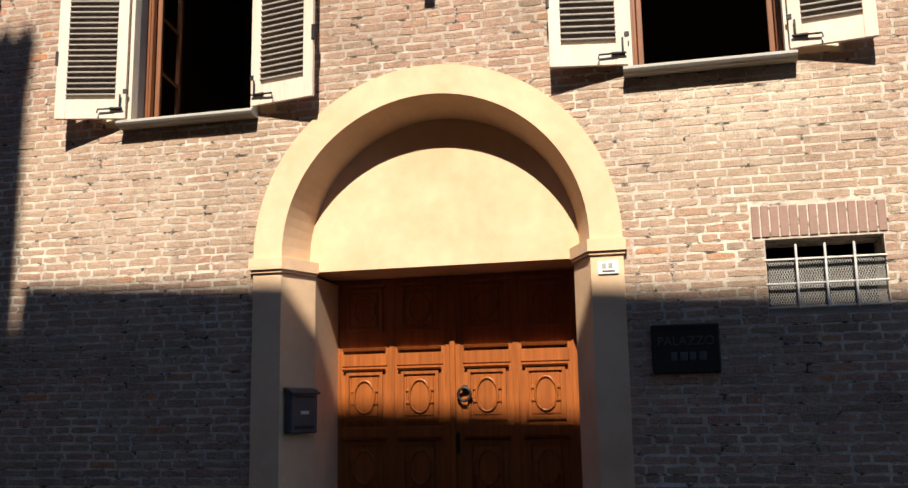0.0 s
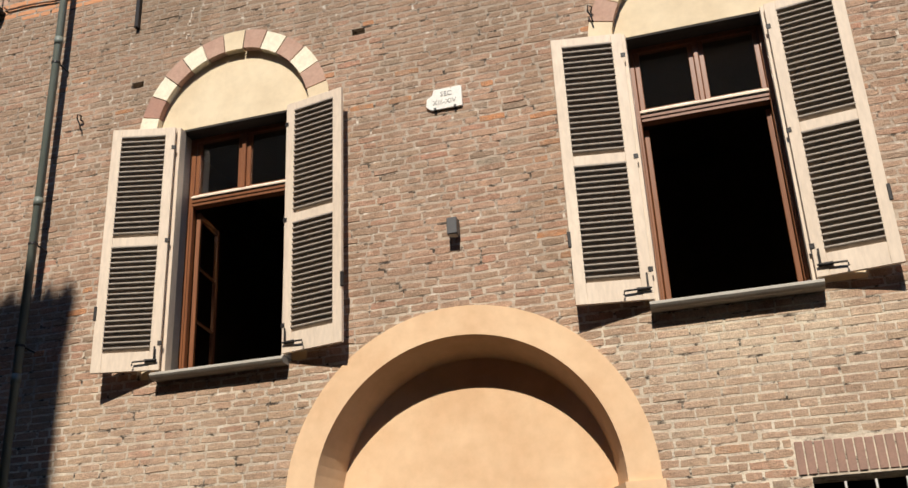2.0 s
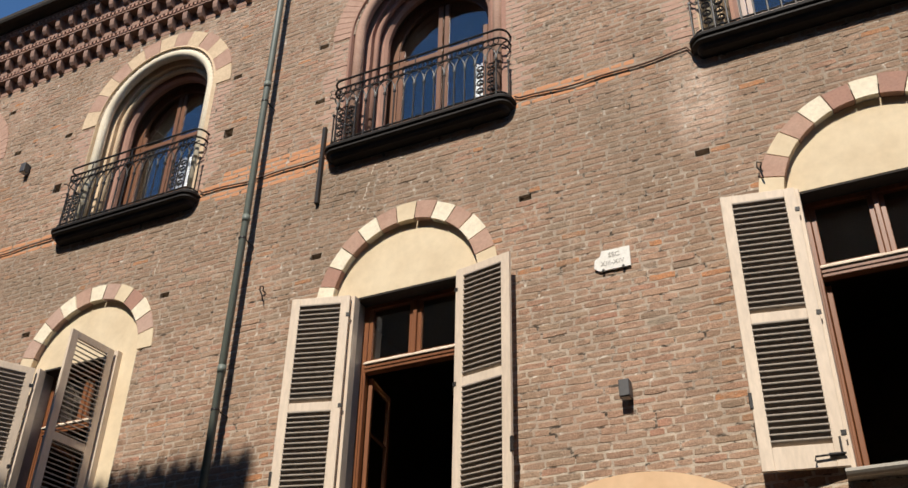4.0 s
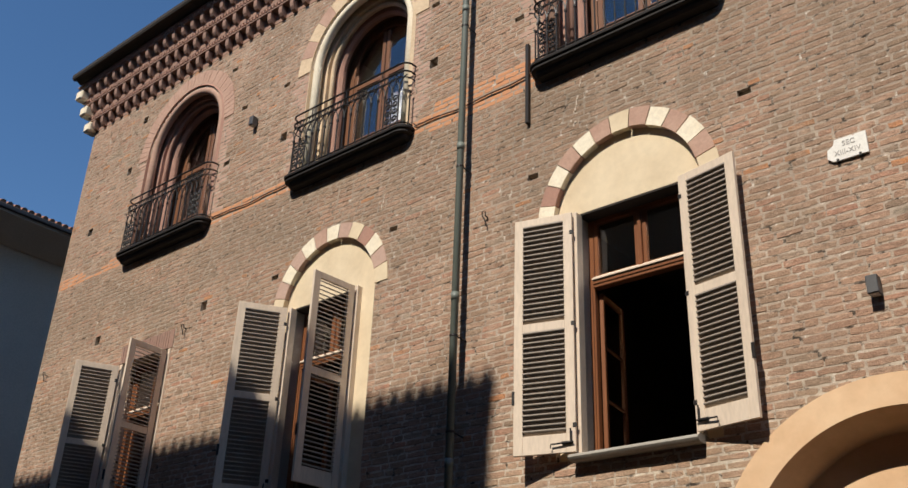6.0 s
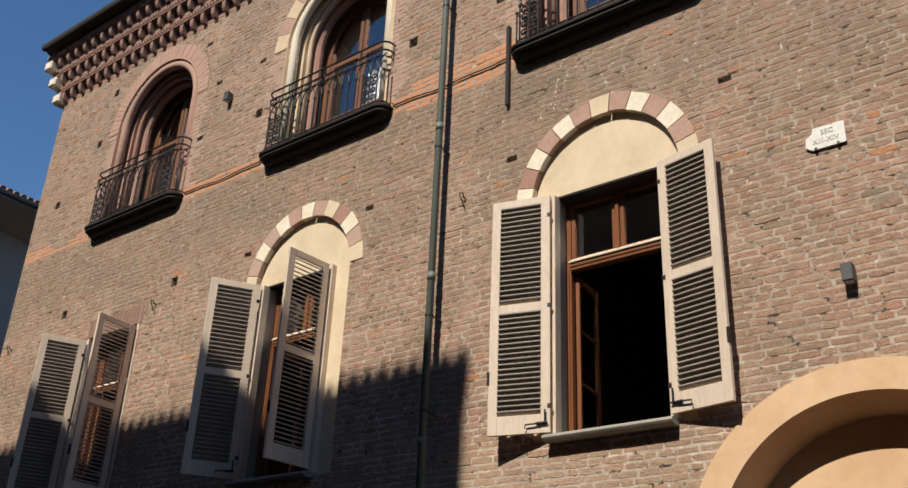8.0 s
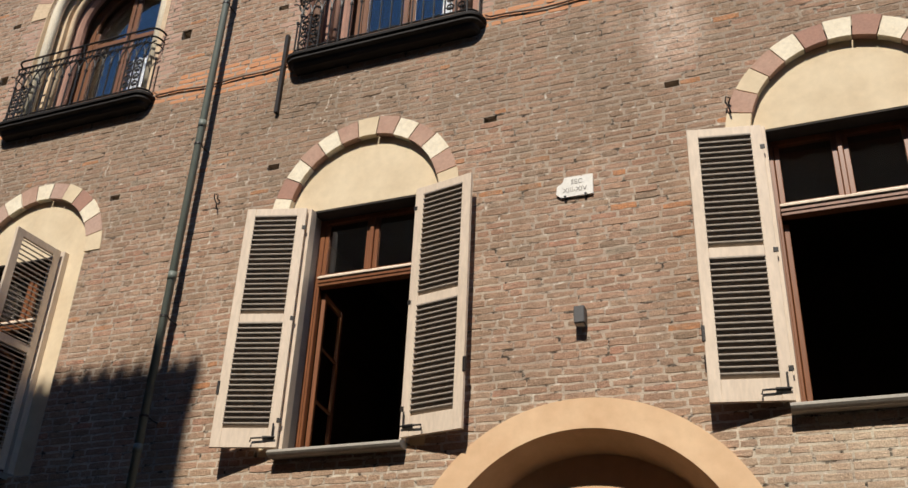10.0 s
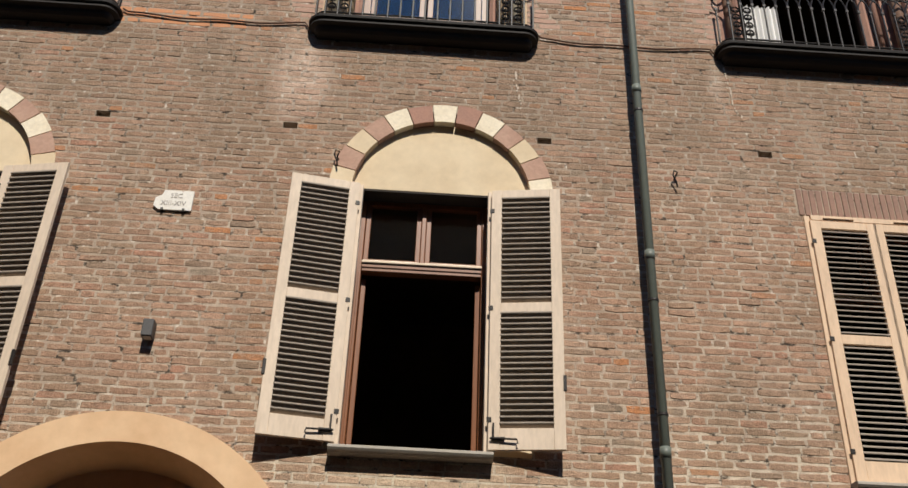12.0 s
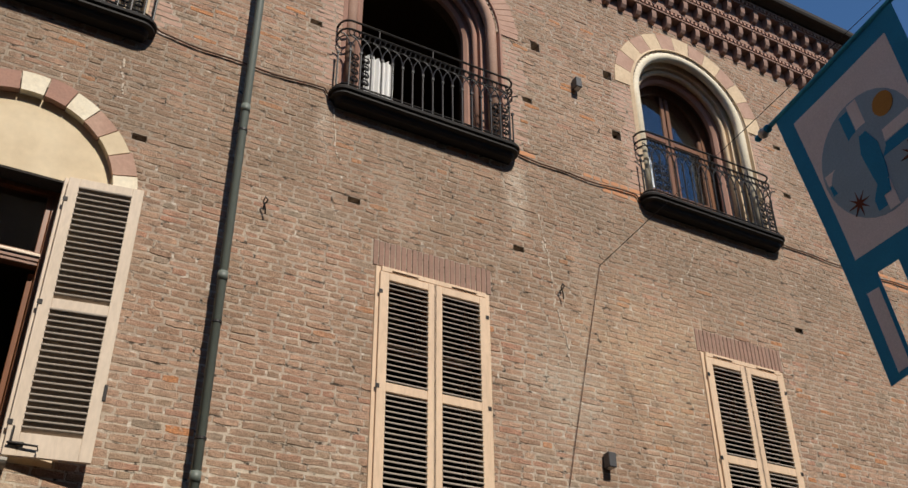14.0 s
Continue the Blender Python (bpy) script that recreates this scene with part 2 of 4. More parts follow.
M_DOOR = grained("oiled_chestnut", (0.36, 0.10, 0.018), (0.15, 0.036, 0.007), 0.38, scale=(9, 9, 0.5), coarse=3, fine=11, spec=0.5, relief=0.25)
M_IRON = grained("black_iron", (0.018, 0.016, 0.015), (0.034, 0.025, 0.02), 0.5, coarse=8, fine=60, spec=0.35)
M_SLAB = grained("dark_stone", (0.024, 0.02, 0.018), (0.014, 0.012, 0.011), 0.7, coarse=4, fine=45)
M_PIPE = grained("green_copper", (0.165, 0.185, 0.155), (0.115, 0.135, 0.115), 0.5, scale=(1, 1, 0.3), coarse=4, fine=40, spec=0.5)
M_GREY = grained("grey_metal", (0.075, 0.072, 0.072), (0.06, 0.058, 0.058), 0.5, coarse=8, fine=60, spec=0.5)
M_STEEL = grained("galvanised_steel", (0.62, 0.58, 0.52), (0.50, 0.46, 0.41), 0.55, coarse=8, fine=60, spec=0.5)
M_MARBLE = grained("white_marble", (0.80, 0.77, 0.71), (0.72, 0.68, 0.61), 0.6, coarse=6, fine=40)
M_INK = grained("worn_lettering", (0.30, 0.27, 0.25), (0.55, 0.51, 0.47), 0.7, coarse=8, fine=60)
# brown room surfaces, coloured dark to keep the interiors unlit
M_ROOM = grained("unlit_room_tone", (0.11, 0.07, 0.042), (0.08, 0.05, 0.03), 0.9, coarse=1, fine=20)
M_ROOF = grained("roof_tile", (0.33, 0.155, 0.095), (0.24, 0.12, 0.08), 0.9, coarse=2, fine=30)
# eave boards, and the painted shade under the window lintels
M_EAVE = grained("weathered_eave_and_soffit_shade", (0.045, 0.036, 0.03), (0.03, 0.025, 0.02), 0.85, coarse=3, fine=30)
M_PLAIN = grained("ochre_render", (0.18, 0.12, 0.072), (0.145, 0.098, 0.058), 0.9, coarse=0.8, fine=25, relief=0.15)
M_GROUND = grained("stone_paving", (0.095, 0.073, 0.052), (0.068, 0.052, 0.037), 0.85, coarse=1.4, fine=30)
M_CURTAIN = grained("white_curtain", (0.78, 0.77, 0.75), (0.66, 0.65, 0.64), 0.9, scale=(6, 1, 0.3), coarse=3, fine=20)
M_TEAL = grained("teal_cloth", (0.03, 0.30, 0.52), (0.025, 0.25, 0.45), 0.85, coarse=4, fine=80, relief=0.2)
M_WHITECLOTH = grained("white_cloth", (0.90, 0.84, 0.80), (0.84, 0.78, 0.74), 0.85, coarse=4, fine=80, relief=0.2)
M_PALEBLUE = grained("pale_blue_cloth", (0.36, 0.50, 0.58), (0.32, 0.45, 0.53), 0.85, coarse=4, fine=80, relief=0.2)
M_ORANGE = grained("orange_cloth", (0.55, 0.27, 0.06), (0.48, 0.22, 0.05), 0.85, coarse=6, fine=80)
M_STAR = grained("dark_orange_cloth", (0.17, 0.05, 0.025), (0.12, 0.035, 0.02), 0.85, coarse=6, fine=80)
M_WIRE = grained("black_cable", (0.03, 0.027, 0.025), (0.04, 0.033, 0.03), 0.7, coarse=8, fine=50)
M_RUST = grained("rusty_cable", (0.14, 0.075, 0.05), (0.09, 0.05, 0.035), 0.8, coarse=8, fine=50)


def glass_material():
    m, n, l, b = shader("window_glass", 0.03, 0, 0.5)
    b.inputs["Base Color"].default_value = (0.9, 0.93, 0.95, 1)
    b.inputs["Transmission Weight"].default_value = 1.0
    b.inputs["IOR"].default_value = 1.85
    bump(n, l, b, noise_tex(n, l, coords(n, l), 3.0, 2, 0.5), 0.05, 0.02)
    return m


M_GLASS = glass_material()


# ---- mesh helpers ----
def finish(name, bm, material, smooth=False):
    bmesh.ops.recalc_face_normals(bm, faces=bm.faces)
    me = bpy.data.meshes.new(name)
    for f in bm.faces:
        f.smooth = smooth
    bm.to_mesh(me)
    bm.free()
    me.materials.append(material)
    return me


def part(name, bm, material, parent, label="", smooth=False):
    ob = new(name, finish(name, bm, material, smooth))
    ob.parent = parent
    return tagged(ob, label) if label else ob


def single(name, bm, material, label, category, group="", kind="", smooth=False):
    return tagged(new(name, finish(name, bm, material, smooth)), label, category, group, kind)


def empty(name, label, category, group="", kind="", m=None):
    ob = new(name)
    ob.empty_display_size = 0.1
    if m is not None:
        ob.matrix_world = m
    return tagged(ob, label, category, group, kind)


def block(x0, x1, y0, y1, z0, z1, bevel=0.0, bm=None):
    bm = bm or bmesh.new()
    vs = [bm.verts.new(p) for p in ((x0, y0, z0), (x1, y0, z0), (x1, y1, z0), (x0, y1, z0), (x0, y0, z1), (x1, y0, z1), (x1, y1, z1), (x0, y1, z1))]
    for f in ((3, 2, 1, 0), (4, 5, 6, 7), (0, 1, 5, 4), (1, 2, 6, 5), (2, 3, 7, 6), (3, 0, 4, 7)):
        bm.faces.new([vs[i] for i in f])
    if bevel:
        bmesh.ops.bevel(bm, geom=bm.edges[:], offset=bevel, segments=1, affect="EDGES", profile=0.5)
    return bm


def prism(points, axis, a, b, bm=None):
    """A polygon drawn in the other two axes, drawn out along axis from a to b."""
    bm = bm or bmesh.new()

    def at(p, c):
        return {"x": (c, p[0], p[1]), "y": (p[0], c, p[1]), "z": (p[0], p[1], c)}[axis]
    lo = [bm.verts.new(at(p, a)) for p in points]
    hi = [bm.verts.new(at(p, b)) for p in points]
    k = len(points)
    bm.faces.new(lo[::-1])
    bm.faces.new(hi)
    for i in range(k):
        bm.faces.new((lo[i], lo[(i + 1) % k], hi[(i + 1) % k], hi[i]))
    return bm


def tube(pts, r, sides=6, bm=None, closed=False):
    bm = bm or bmesh.new()
    pts = [Vector(p) for p in pts]
    rings = []
    k = len(pts)
    for i, p in enumerate(pts):
        if closed:
            d = pts[(i + 1) % k] - pts[i - 1]
        else:
            d = pts[min(i + 1, k - 1)] - pts[max(i - 1, 0)]
        d.normalize()
        u = d.cross(Vector((0, 0, 1)) if abs(d.z) < 0.9 else Vector((0, 1, 0))).normalized()
        w = d.cross(u)
        rings.append([bm.verts.new(p + r * (math.cos(2 * math.pi * j / sides) * u + math.sin(2 * math.pi * j / sides) * w)) for j in range(sides)])
    for i in range(k if closed else k - 1):
        a, c = rings[i], rings[(i + 1) % k]
        for j in range(sides):
            bm.faces.new((a[j], a[(j + 1) % sides], c[(j + 1) % sides], c[j]))
    if not closed:
        bm.faces.new(rings[0][::-1])
        bm.faces.new(rings[-1])
    return bm


def arch_sweep(profile, cx, cz, foot, steps=36, bm=None):
    """A closed profile of (radius, y) swept up one jamb from foot, round the arch about (cx, cz), and down the other jamb."""
    bm = bm or bmesh.new()
    stations = []
    if foot < cz - 0.01:
        stations.append((math.pi, foot - cz))
    stations += [(math.pi * (1 - i / steps), 0.0) for i in range(steps + 1)]
    if foot < cz - 0.01:
        stations.append((0.0, foot - cz))
    rings = [[bm.verts.new((cx + r * math.cos(a), y, cz + dz + r * math.sin(a))) for r, y in profile] for a, dz in stations]
    k = len(profile)
    for a, c in zip(rings, rings[1:]):
        for j in range(k):
            bm.faces.new((a[j], a[(j + 1) % k], c[(j + 1) % k], c[j]))
    bm.faces.new(rings[0][::-1])
    bm.faces.new(rings[-1])
    return bm


def half_disc(cx, cz, r, foot, steps=28):
    """Outline of an arched panel: foot, right jamb, arch, left jamb."""
    pts = [(cx - r, foot), (cx + r, foot)]
    return pts + [(cx + r * math.cos(math.pi * i / steps), cz + r * math.sin(math.pi * i / steps)) for i in range(steps + 1) if foot < cz - 0.001 or 0 < i < steps]


def wedge(cx, cz, r0, r1, a0, a1, y0, y1, steps=3):
    pts = [(cx + r1 * math.cos(a0 + (a1 - a0) * i / steps), cz + r1 * math.sin(a0 + (a1 - a0) * i / steps)) for i in range(steps + 1)]
    pts += [(cx + r0 * math.cos(a1 + (a0 - a1) * i / steps), cz + r0 * math.sin(a1 + (a0 - a1) * i / steps)) for i in range(steps + 1)]
    return prism(pts, "y", y0, y1)


def lettering(name, text, size, material, parent, m, depth=0.003):
    """Text as a mesh, with Blender's own font, centred."""
    cu = bpy.data.curves.new(name, "FONT")
    cu.body, cu.size, cu.extrude = text, size, depth
    cu.align_x, cu.align_y = "CENTER", "CENTER"
    tmp = bpy.data.objects.new(name, cu)
    me = bpy.data.meshes.new_from_object(tmp)
    bpy.data.objects.remove(tmp)
    me.materials.append(material)
    ob = new(name, me)
    ob.parent = parent
    ob.matrix_local = m
    return ob


# ---- the front wall: plan of its openings ----
X0, X1, WALL_TOP, DEPTH, COURSE = -15.03, 16.0, 13.06, 0.45, 0.079
PORTAL = (0.127, 3.035, 1.695)              # middle, springing height, radius over all
ARCHED = [(-7.15, -7.065, 0.0), (-2.285, -2.315, 0.0), (2.63, 2.785, 0.05)]      # opening's middle, arch's middle, rise
SQUARE = [(-11.43, -0.03), (7.262, -0.04), (11.85, -0.04)]      # opening's middle, rise
UPPER = [-11.47, -6.87, -2.20, 2.50, 7.14, 11.74]
UP_Z, UP_R = 11.50, 1.45
SILL, HEAD, HALF = 4.455, 7.265, 0.675
ARCH_Z, ARCH_R0, ARCH_R1 = 7.205, 0.92, 1.155
HOLES = [(-13.1, 7.9), (-10.0, 7.82), (-8.28, 7.85), (-5.86, 7.94), (-3.54, 7.93), (-0.82, 8.01), (1.15, 8.02), (3.86, 8.02), (6.25, 8.02), (8.43, 8.03), (13.1, 8.0),
         (-14.27, 10.43), (-10.0, 10.48), (-8.52, 10.43), (-5.28, 10.44), (-3.76, 10.46), (5.62, 10.48), (8.69, 10.47), (10.19, 10.43), (13.5, 10.45),
         (-13.24, 11.45), (-9.72, 11.51), (-8.61, 11.49), (-5.3, 11.5), (-3.8, 11.52), (8.88, 11.54), (10.15, 11.53), (13.51, 11.4), (-13.02, 12.55), (-10.2, 12.53)]


def blocked(z, for_bricks):
    """The stretches along x at height z that are not wall."""
    out = []
    cx, cz, r = PORTAL
    if z < cz:
        out.append((cx - r + 0.03, cx + r - 0.03))
    elif z < cz + r - 0.02:
        w = math.sqrt((r - 0.02) ** 2 - (z - cz) ** 2)
        out.append((cx - w, cx + w))
    for ox, ax, rise in ARCHED:
        r = ARCH_R1 - 0.015 if for_bricks else ARCH_R0 + 0.1
        low = ARCH_R0 + 0.01
        if SILL + rise < z < ARCH_Z + rise:
            out.append((ax - low, ax + low))
        elif ARCH_Z + rise <= z < ARCH_Z + rise + r:
            w = math.sqrt(r * r - (z - ARCH_Z - rise) ** 2)
            out.append((ax - w, ax + w))
    for ox, rise in SQUARE:
        if SILL + rise < z < HEAD + rise + 0.03:
            out.append((ox - HALF, ox + HALF))
        elif for_bricks and HEAD + rise <= z < HEAD + rise + 0.36:
            out.append((ox - HALF - 0.09, ox + HALF + 0.09))
    for ux in UPPER:
        r = UP_R - 0.015 if for_bricks else 1.1
        if 9.44 < z < UP_Z:
            out.append((ux - 1.16, ux + 1.16))
        elif UP_Z <= z < UP_Z + r:
            w = math.sqrt(r * r - (z - UP_Z) ** 2)
            out.append((ux - w, ux + w))
    if 2.33 < z < 2.94:
        out.append((2.985, 3.905))
    elif for_bricks and 2.94 <= z < 3.21:
        out.append((2.88, 3.945))
    for hx, hz in HOLES:
        if abs(z - hz) < 0.052:
            out.append((hx - 0.076, hx + 0.076))
    return sorted(out)


def stretches(z, for_bricks):
    a, out = X0, []
    for b0, b1 in blocked(z, for_bricks):
        if b0 > a + 0.015:
            out.append((a, b0))
        a = max(a, b1)
    if a < X1:
        out.append((a, X1))
    return out


def boxes_mesh(name, boxes):
    v, f = [], []
    for x0, x1, y0, y1, z0, z1 in boxes:
        k = len(v)
        v += [(x0, y0, z0), (x1, y0, z0), (x1, y1, z0), (x0, y1, z0), (x0, y0, z1), (x1, y0, z1), (x1, y1, z1), (x0, y1, z1)]
        f += [tuple(k + i for i in q) for q in ((3, 2, 1, 0), (4, 5, 6, 7), (0, 1, 5, 4), (1, 2, 6, 5), (2, 3, 7, 6), (3, 0, 4, 7))]
    me = bpy.data.meshes.new(name)
    me.from_pydata(v, [], f)
    return me


rows = int(WALL_TOP / COURSE)
bands = []
for i in range(rows):
    z0, z1 = i * COURSE, (i + 1) * COURSE
    for a, b in stretches((z0 + z1) / 2, False):
        bands.append((a, b, 0.0, DEPTH, z0, z1))
for hx, hz in HOLES:
    bands.append((hx - 0.11, hx + 0.11, DEPTH - 0.06, DEPTH - 0.005, hz - 0.1, hz + 0.1))
bands.append((X0, X1, 0.0, DEPTH, rows * COURSE, 14.15))
wall_me = boxes_mesh("wall_front", bands)
wall_me.materials.append(M_MORTAR)
wall_front = tagged(new("wall_front", wall_me), "weathered brown brick palace front with pale lime joints", "wall", kind="structure")


def plain_wall(name, x0, x1, y0, y1, z0, z1, material, label, category="wall"):
    return single(name, block(x0, x1, y0, y1, z0, z1), material, label, category, kind="structure")


plain_wall("wall_west", X0, X0 + 0.45, DEPTH, 11.0, 0, 14.15, M_LINTEL, "plain brick end wall of the palace")
plain_wall("wall_east", X1 - 0.45, X1, DEPTH, 11.0, 0, 14.15, M_LINTEL, "plain brick end wall of the palace")
plain_wall("wall_back", X0, X1, 11.0, 11.4, 0, 14.15, M_LINTEL, "plain brick back wall of the palace")
plain_wall("wall_inner", X0 + 0.45, X1 - 0.45, 6.0, 6.2, 0, 14.15, M_ROOM, "plastered wall inside the rooms, coloured dark for lack of light")
plain_wall("floor_first", X0 + 0.45, X1 - 0.45, DEPTH, 6.0, 4.15, 4.4, M_ROOM, "wooden floor of the first storey, coloured dark for lack of light", "floor")
plain_wall("floor_second", X0 + 0.45, X1 - 0.45, DEPTH, 6.0, 8.75, 9.3, M_ROOM, "wooden floor of the second storey, coloured dark for lack of light", "floor")
plain_wall("ceiling", X0 + 0.45, X1 - 0.45, DEPTH, 6.0, 13.3, 13.5, M_ROOM, "ceiling of the upper rooms, coloured dark for lack of light", "ceiling")
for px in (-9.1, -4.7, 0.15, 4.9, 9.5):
    plain_wall("wall_partition", px - 0.08, px + 0.08, DEPTH, 6.0, 4.4, 13.3, M_ROOM, "plastered wall between two rooms, coloured dark for lack of light")
single("ground", block(-400, 400, -400, 400, -0.4, 0.0), M_GROUND, "grey stone paving of the street", "ground", kind="structure")

# roof and eave
roof = single("roof", prism([(-0.46, 14.155), (-0.55, 14.20), (-0.55, 14.27), (5.6, 16.7), (12.2, 14.2), (12.2, 14.15)], "x", X0 - 0.28, X1 + 0.28), M_EAVE, "dark overhanging eave and tiled roof slope", "roof", kind="structure")
single("gutter", prism([(-0.64, 14.23), (-0.62, 14.19), (-0.56, 14.18), (-0.54, 14.30), (-0.64, 14.30)], "x", X0 - 0.30, X1 + 0.30), M_EAVE, "dark metal gutter along the eave", "gutter", kind="structure")


# ---- cornice of three tiers of corbels ----
CORBEL_STEP = 0.30


def corbel_mesh(reach, height):
    prof = [(0.0, 0.0), (0.0, height), (-reach, height), (-reach, height * 0.62)]
    prof += [(-reach + 0.10 * (1 - math.cos(a)), height * 0.62 * (1 - math.sin(a))) for a in (0.5, 1.0, 1.4)]
    return finish("corbel", prism(prof, "x", -0.045, 0.045), M_LINTEL)


for tier in range(3):
    z, reach = 13.04 + 0.37 * tier, 0.13 * (tier + 1)
    cornice = empty("cornice", "brick cornice course with small rounded corbels and a toothed band", "cornice", "cornice courses", "structure")
    part("band", block(X0 - reach, X1 + reach, -reach - 0.015, 0.0, z + 0.225, z + 0.255), M_LINTEL, cornice)
    part("tooth_backing", block(X0 - reach, X1 + reach, -reach + 0.01, 0.0, z + 0.255, z + 0.325), M_LINTEL, cornice)
    part("top_band", block(X0 - reach, X1 + reach, -reach - 0.03, 0.0, z + 0.325, z + 0.368), M_LINTEL, cornice)
    part("backing", block(X0 - reach + 0.05, X1 + reach - 0.05, -reach + 0.125, 0.0, z, z + 0.225), M_LINTEL, cornice)
    teeth = []
    for k in range(int((X1 - X0) / 0.085)):
        tx = X0 + 0.04 + 0.085 * k
        teeth.append((tx - 0.024, tx + 0.024, -reach - 0.03, -reach + 0.012, z + 0.262, z + 0.318))
    me = boxes_mesh("tooth_row", teeth)
    me.materials.append(M_PINK)
    row = new("tooth_row", me)
    row.parent = cornice
    tagged(row, kind="stuff")
    me = corbel_mesh(reach, 0.225)
    for k in range(int((X1 - X0) / CORBEL_STEP) + 1):
        c = new("corbel", me)
        c.parent = cornice
        c.location = (X0 + 0.1 + CORBEL_STEP * k, 0, z)
    for ex in (X0 - reach * 0.6, X1 + reach * 0.6):
        part("corner_stone", block(ex - 0.12, ex + 0.12, -reach - 0.06, -reach + 0.2, z - 0.02, z + 0.2, 0.03), M_CREAMSTONE, cornice, "pale stone corner corbel")


# ---- portal ----
def portal():
    cx, cz, r = PORTAL
    p = empty("portal", "ochre plastered round-arched portal with a recessed half-round panel", "portal", kind="structure")
    for s, name in ((-1, "jamb"), (1, "jamb")):
        plan = [(cx + s * 1.70, 0.30), (cx + s * 1.70, -0.03), (cx + s * 1.42, -0.03), (cx + s * 1.235, 0.36), (cx + s * 1.235, 1.05), (cx + s * 1.70, 1.05)]
        part(name, prism(plan, "z", 0, 2.87), M_OCHRE, p)
        plan = [(cx + s * 1.73, 0.02), (cx + s * 1.73, -0.07), (cx + s * 1.40, -0.07), (cx + s * 1.20, 0.355), (cx + s * 1.42, 0.355)]
        b = prism(plan, "z", 2.90, 3.005)
        plan = [(cx + s * 1.715, 0.02), (cx + s * 1.715, -0.05), (cx + s * 1.41, -0.05), (cx + s * 1.215, 0.355), (cx + s * 1.42, 0.355)]
        prism(plan, "z", 2.87, 2.90, b)
        part("impost", b, M_OCHRE, p)
    part("archivolt", arch_sweep([(1.70, 0.02), (1.70, -0.03), (1.42, -0.03), (1.29, 0.36), (1.70, 0.36)], cx, cz, 3.005, 48), M_OCHRE, p)
    part("half_round_panel", prism(half_disc(cx, cz, 1.31, 2.915), "y", 0.355, 1.04), M_OCHRE, p, "ochre plastered half-round panel over the door")
    return p


portal()


# ---- carved double door ----
def oval(cx, cz, rx, rz, y, r):
    return tube([(cx + rx * math.cos(a), y, cz + rz * math.sin(a)) for a in [2 * math.pi * i / 28 for i in range(28)]], r, 6, None, True)


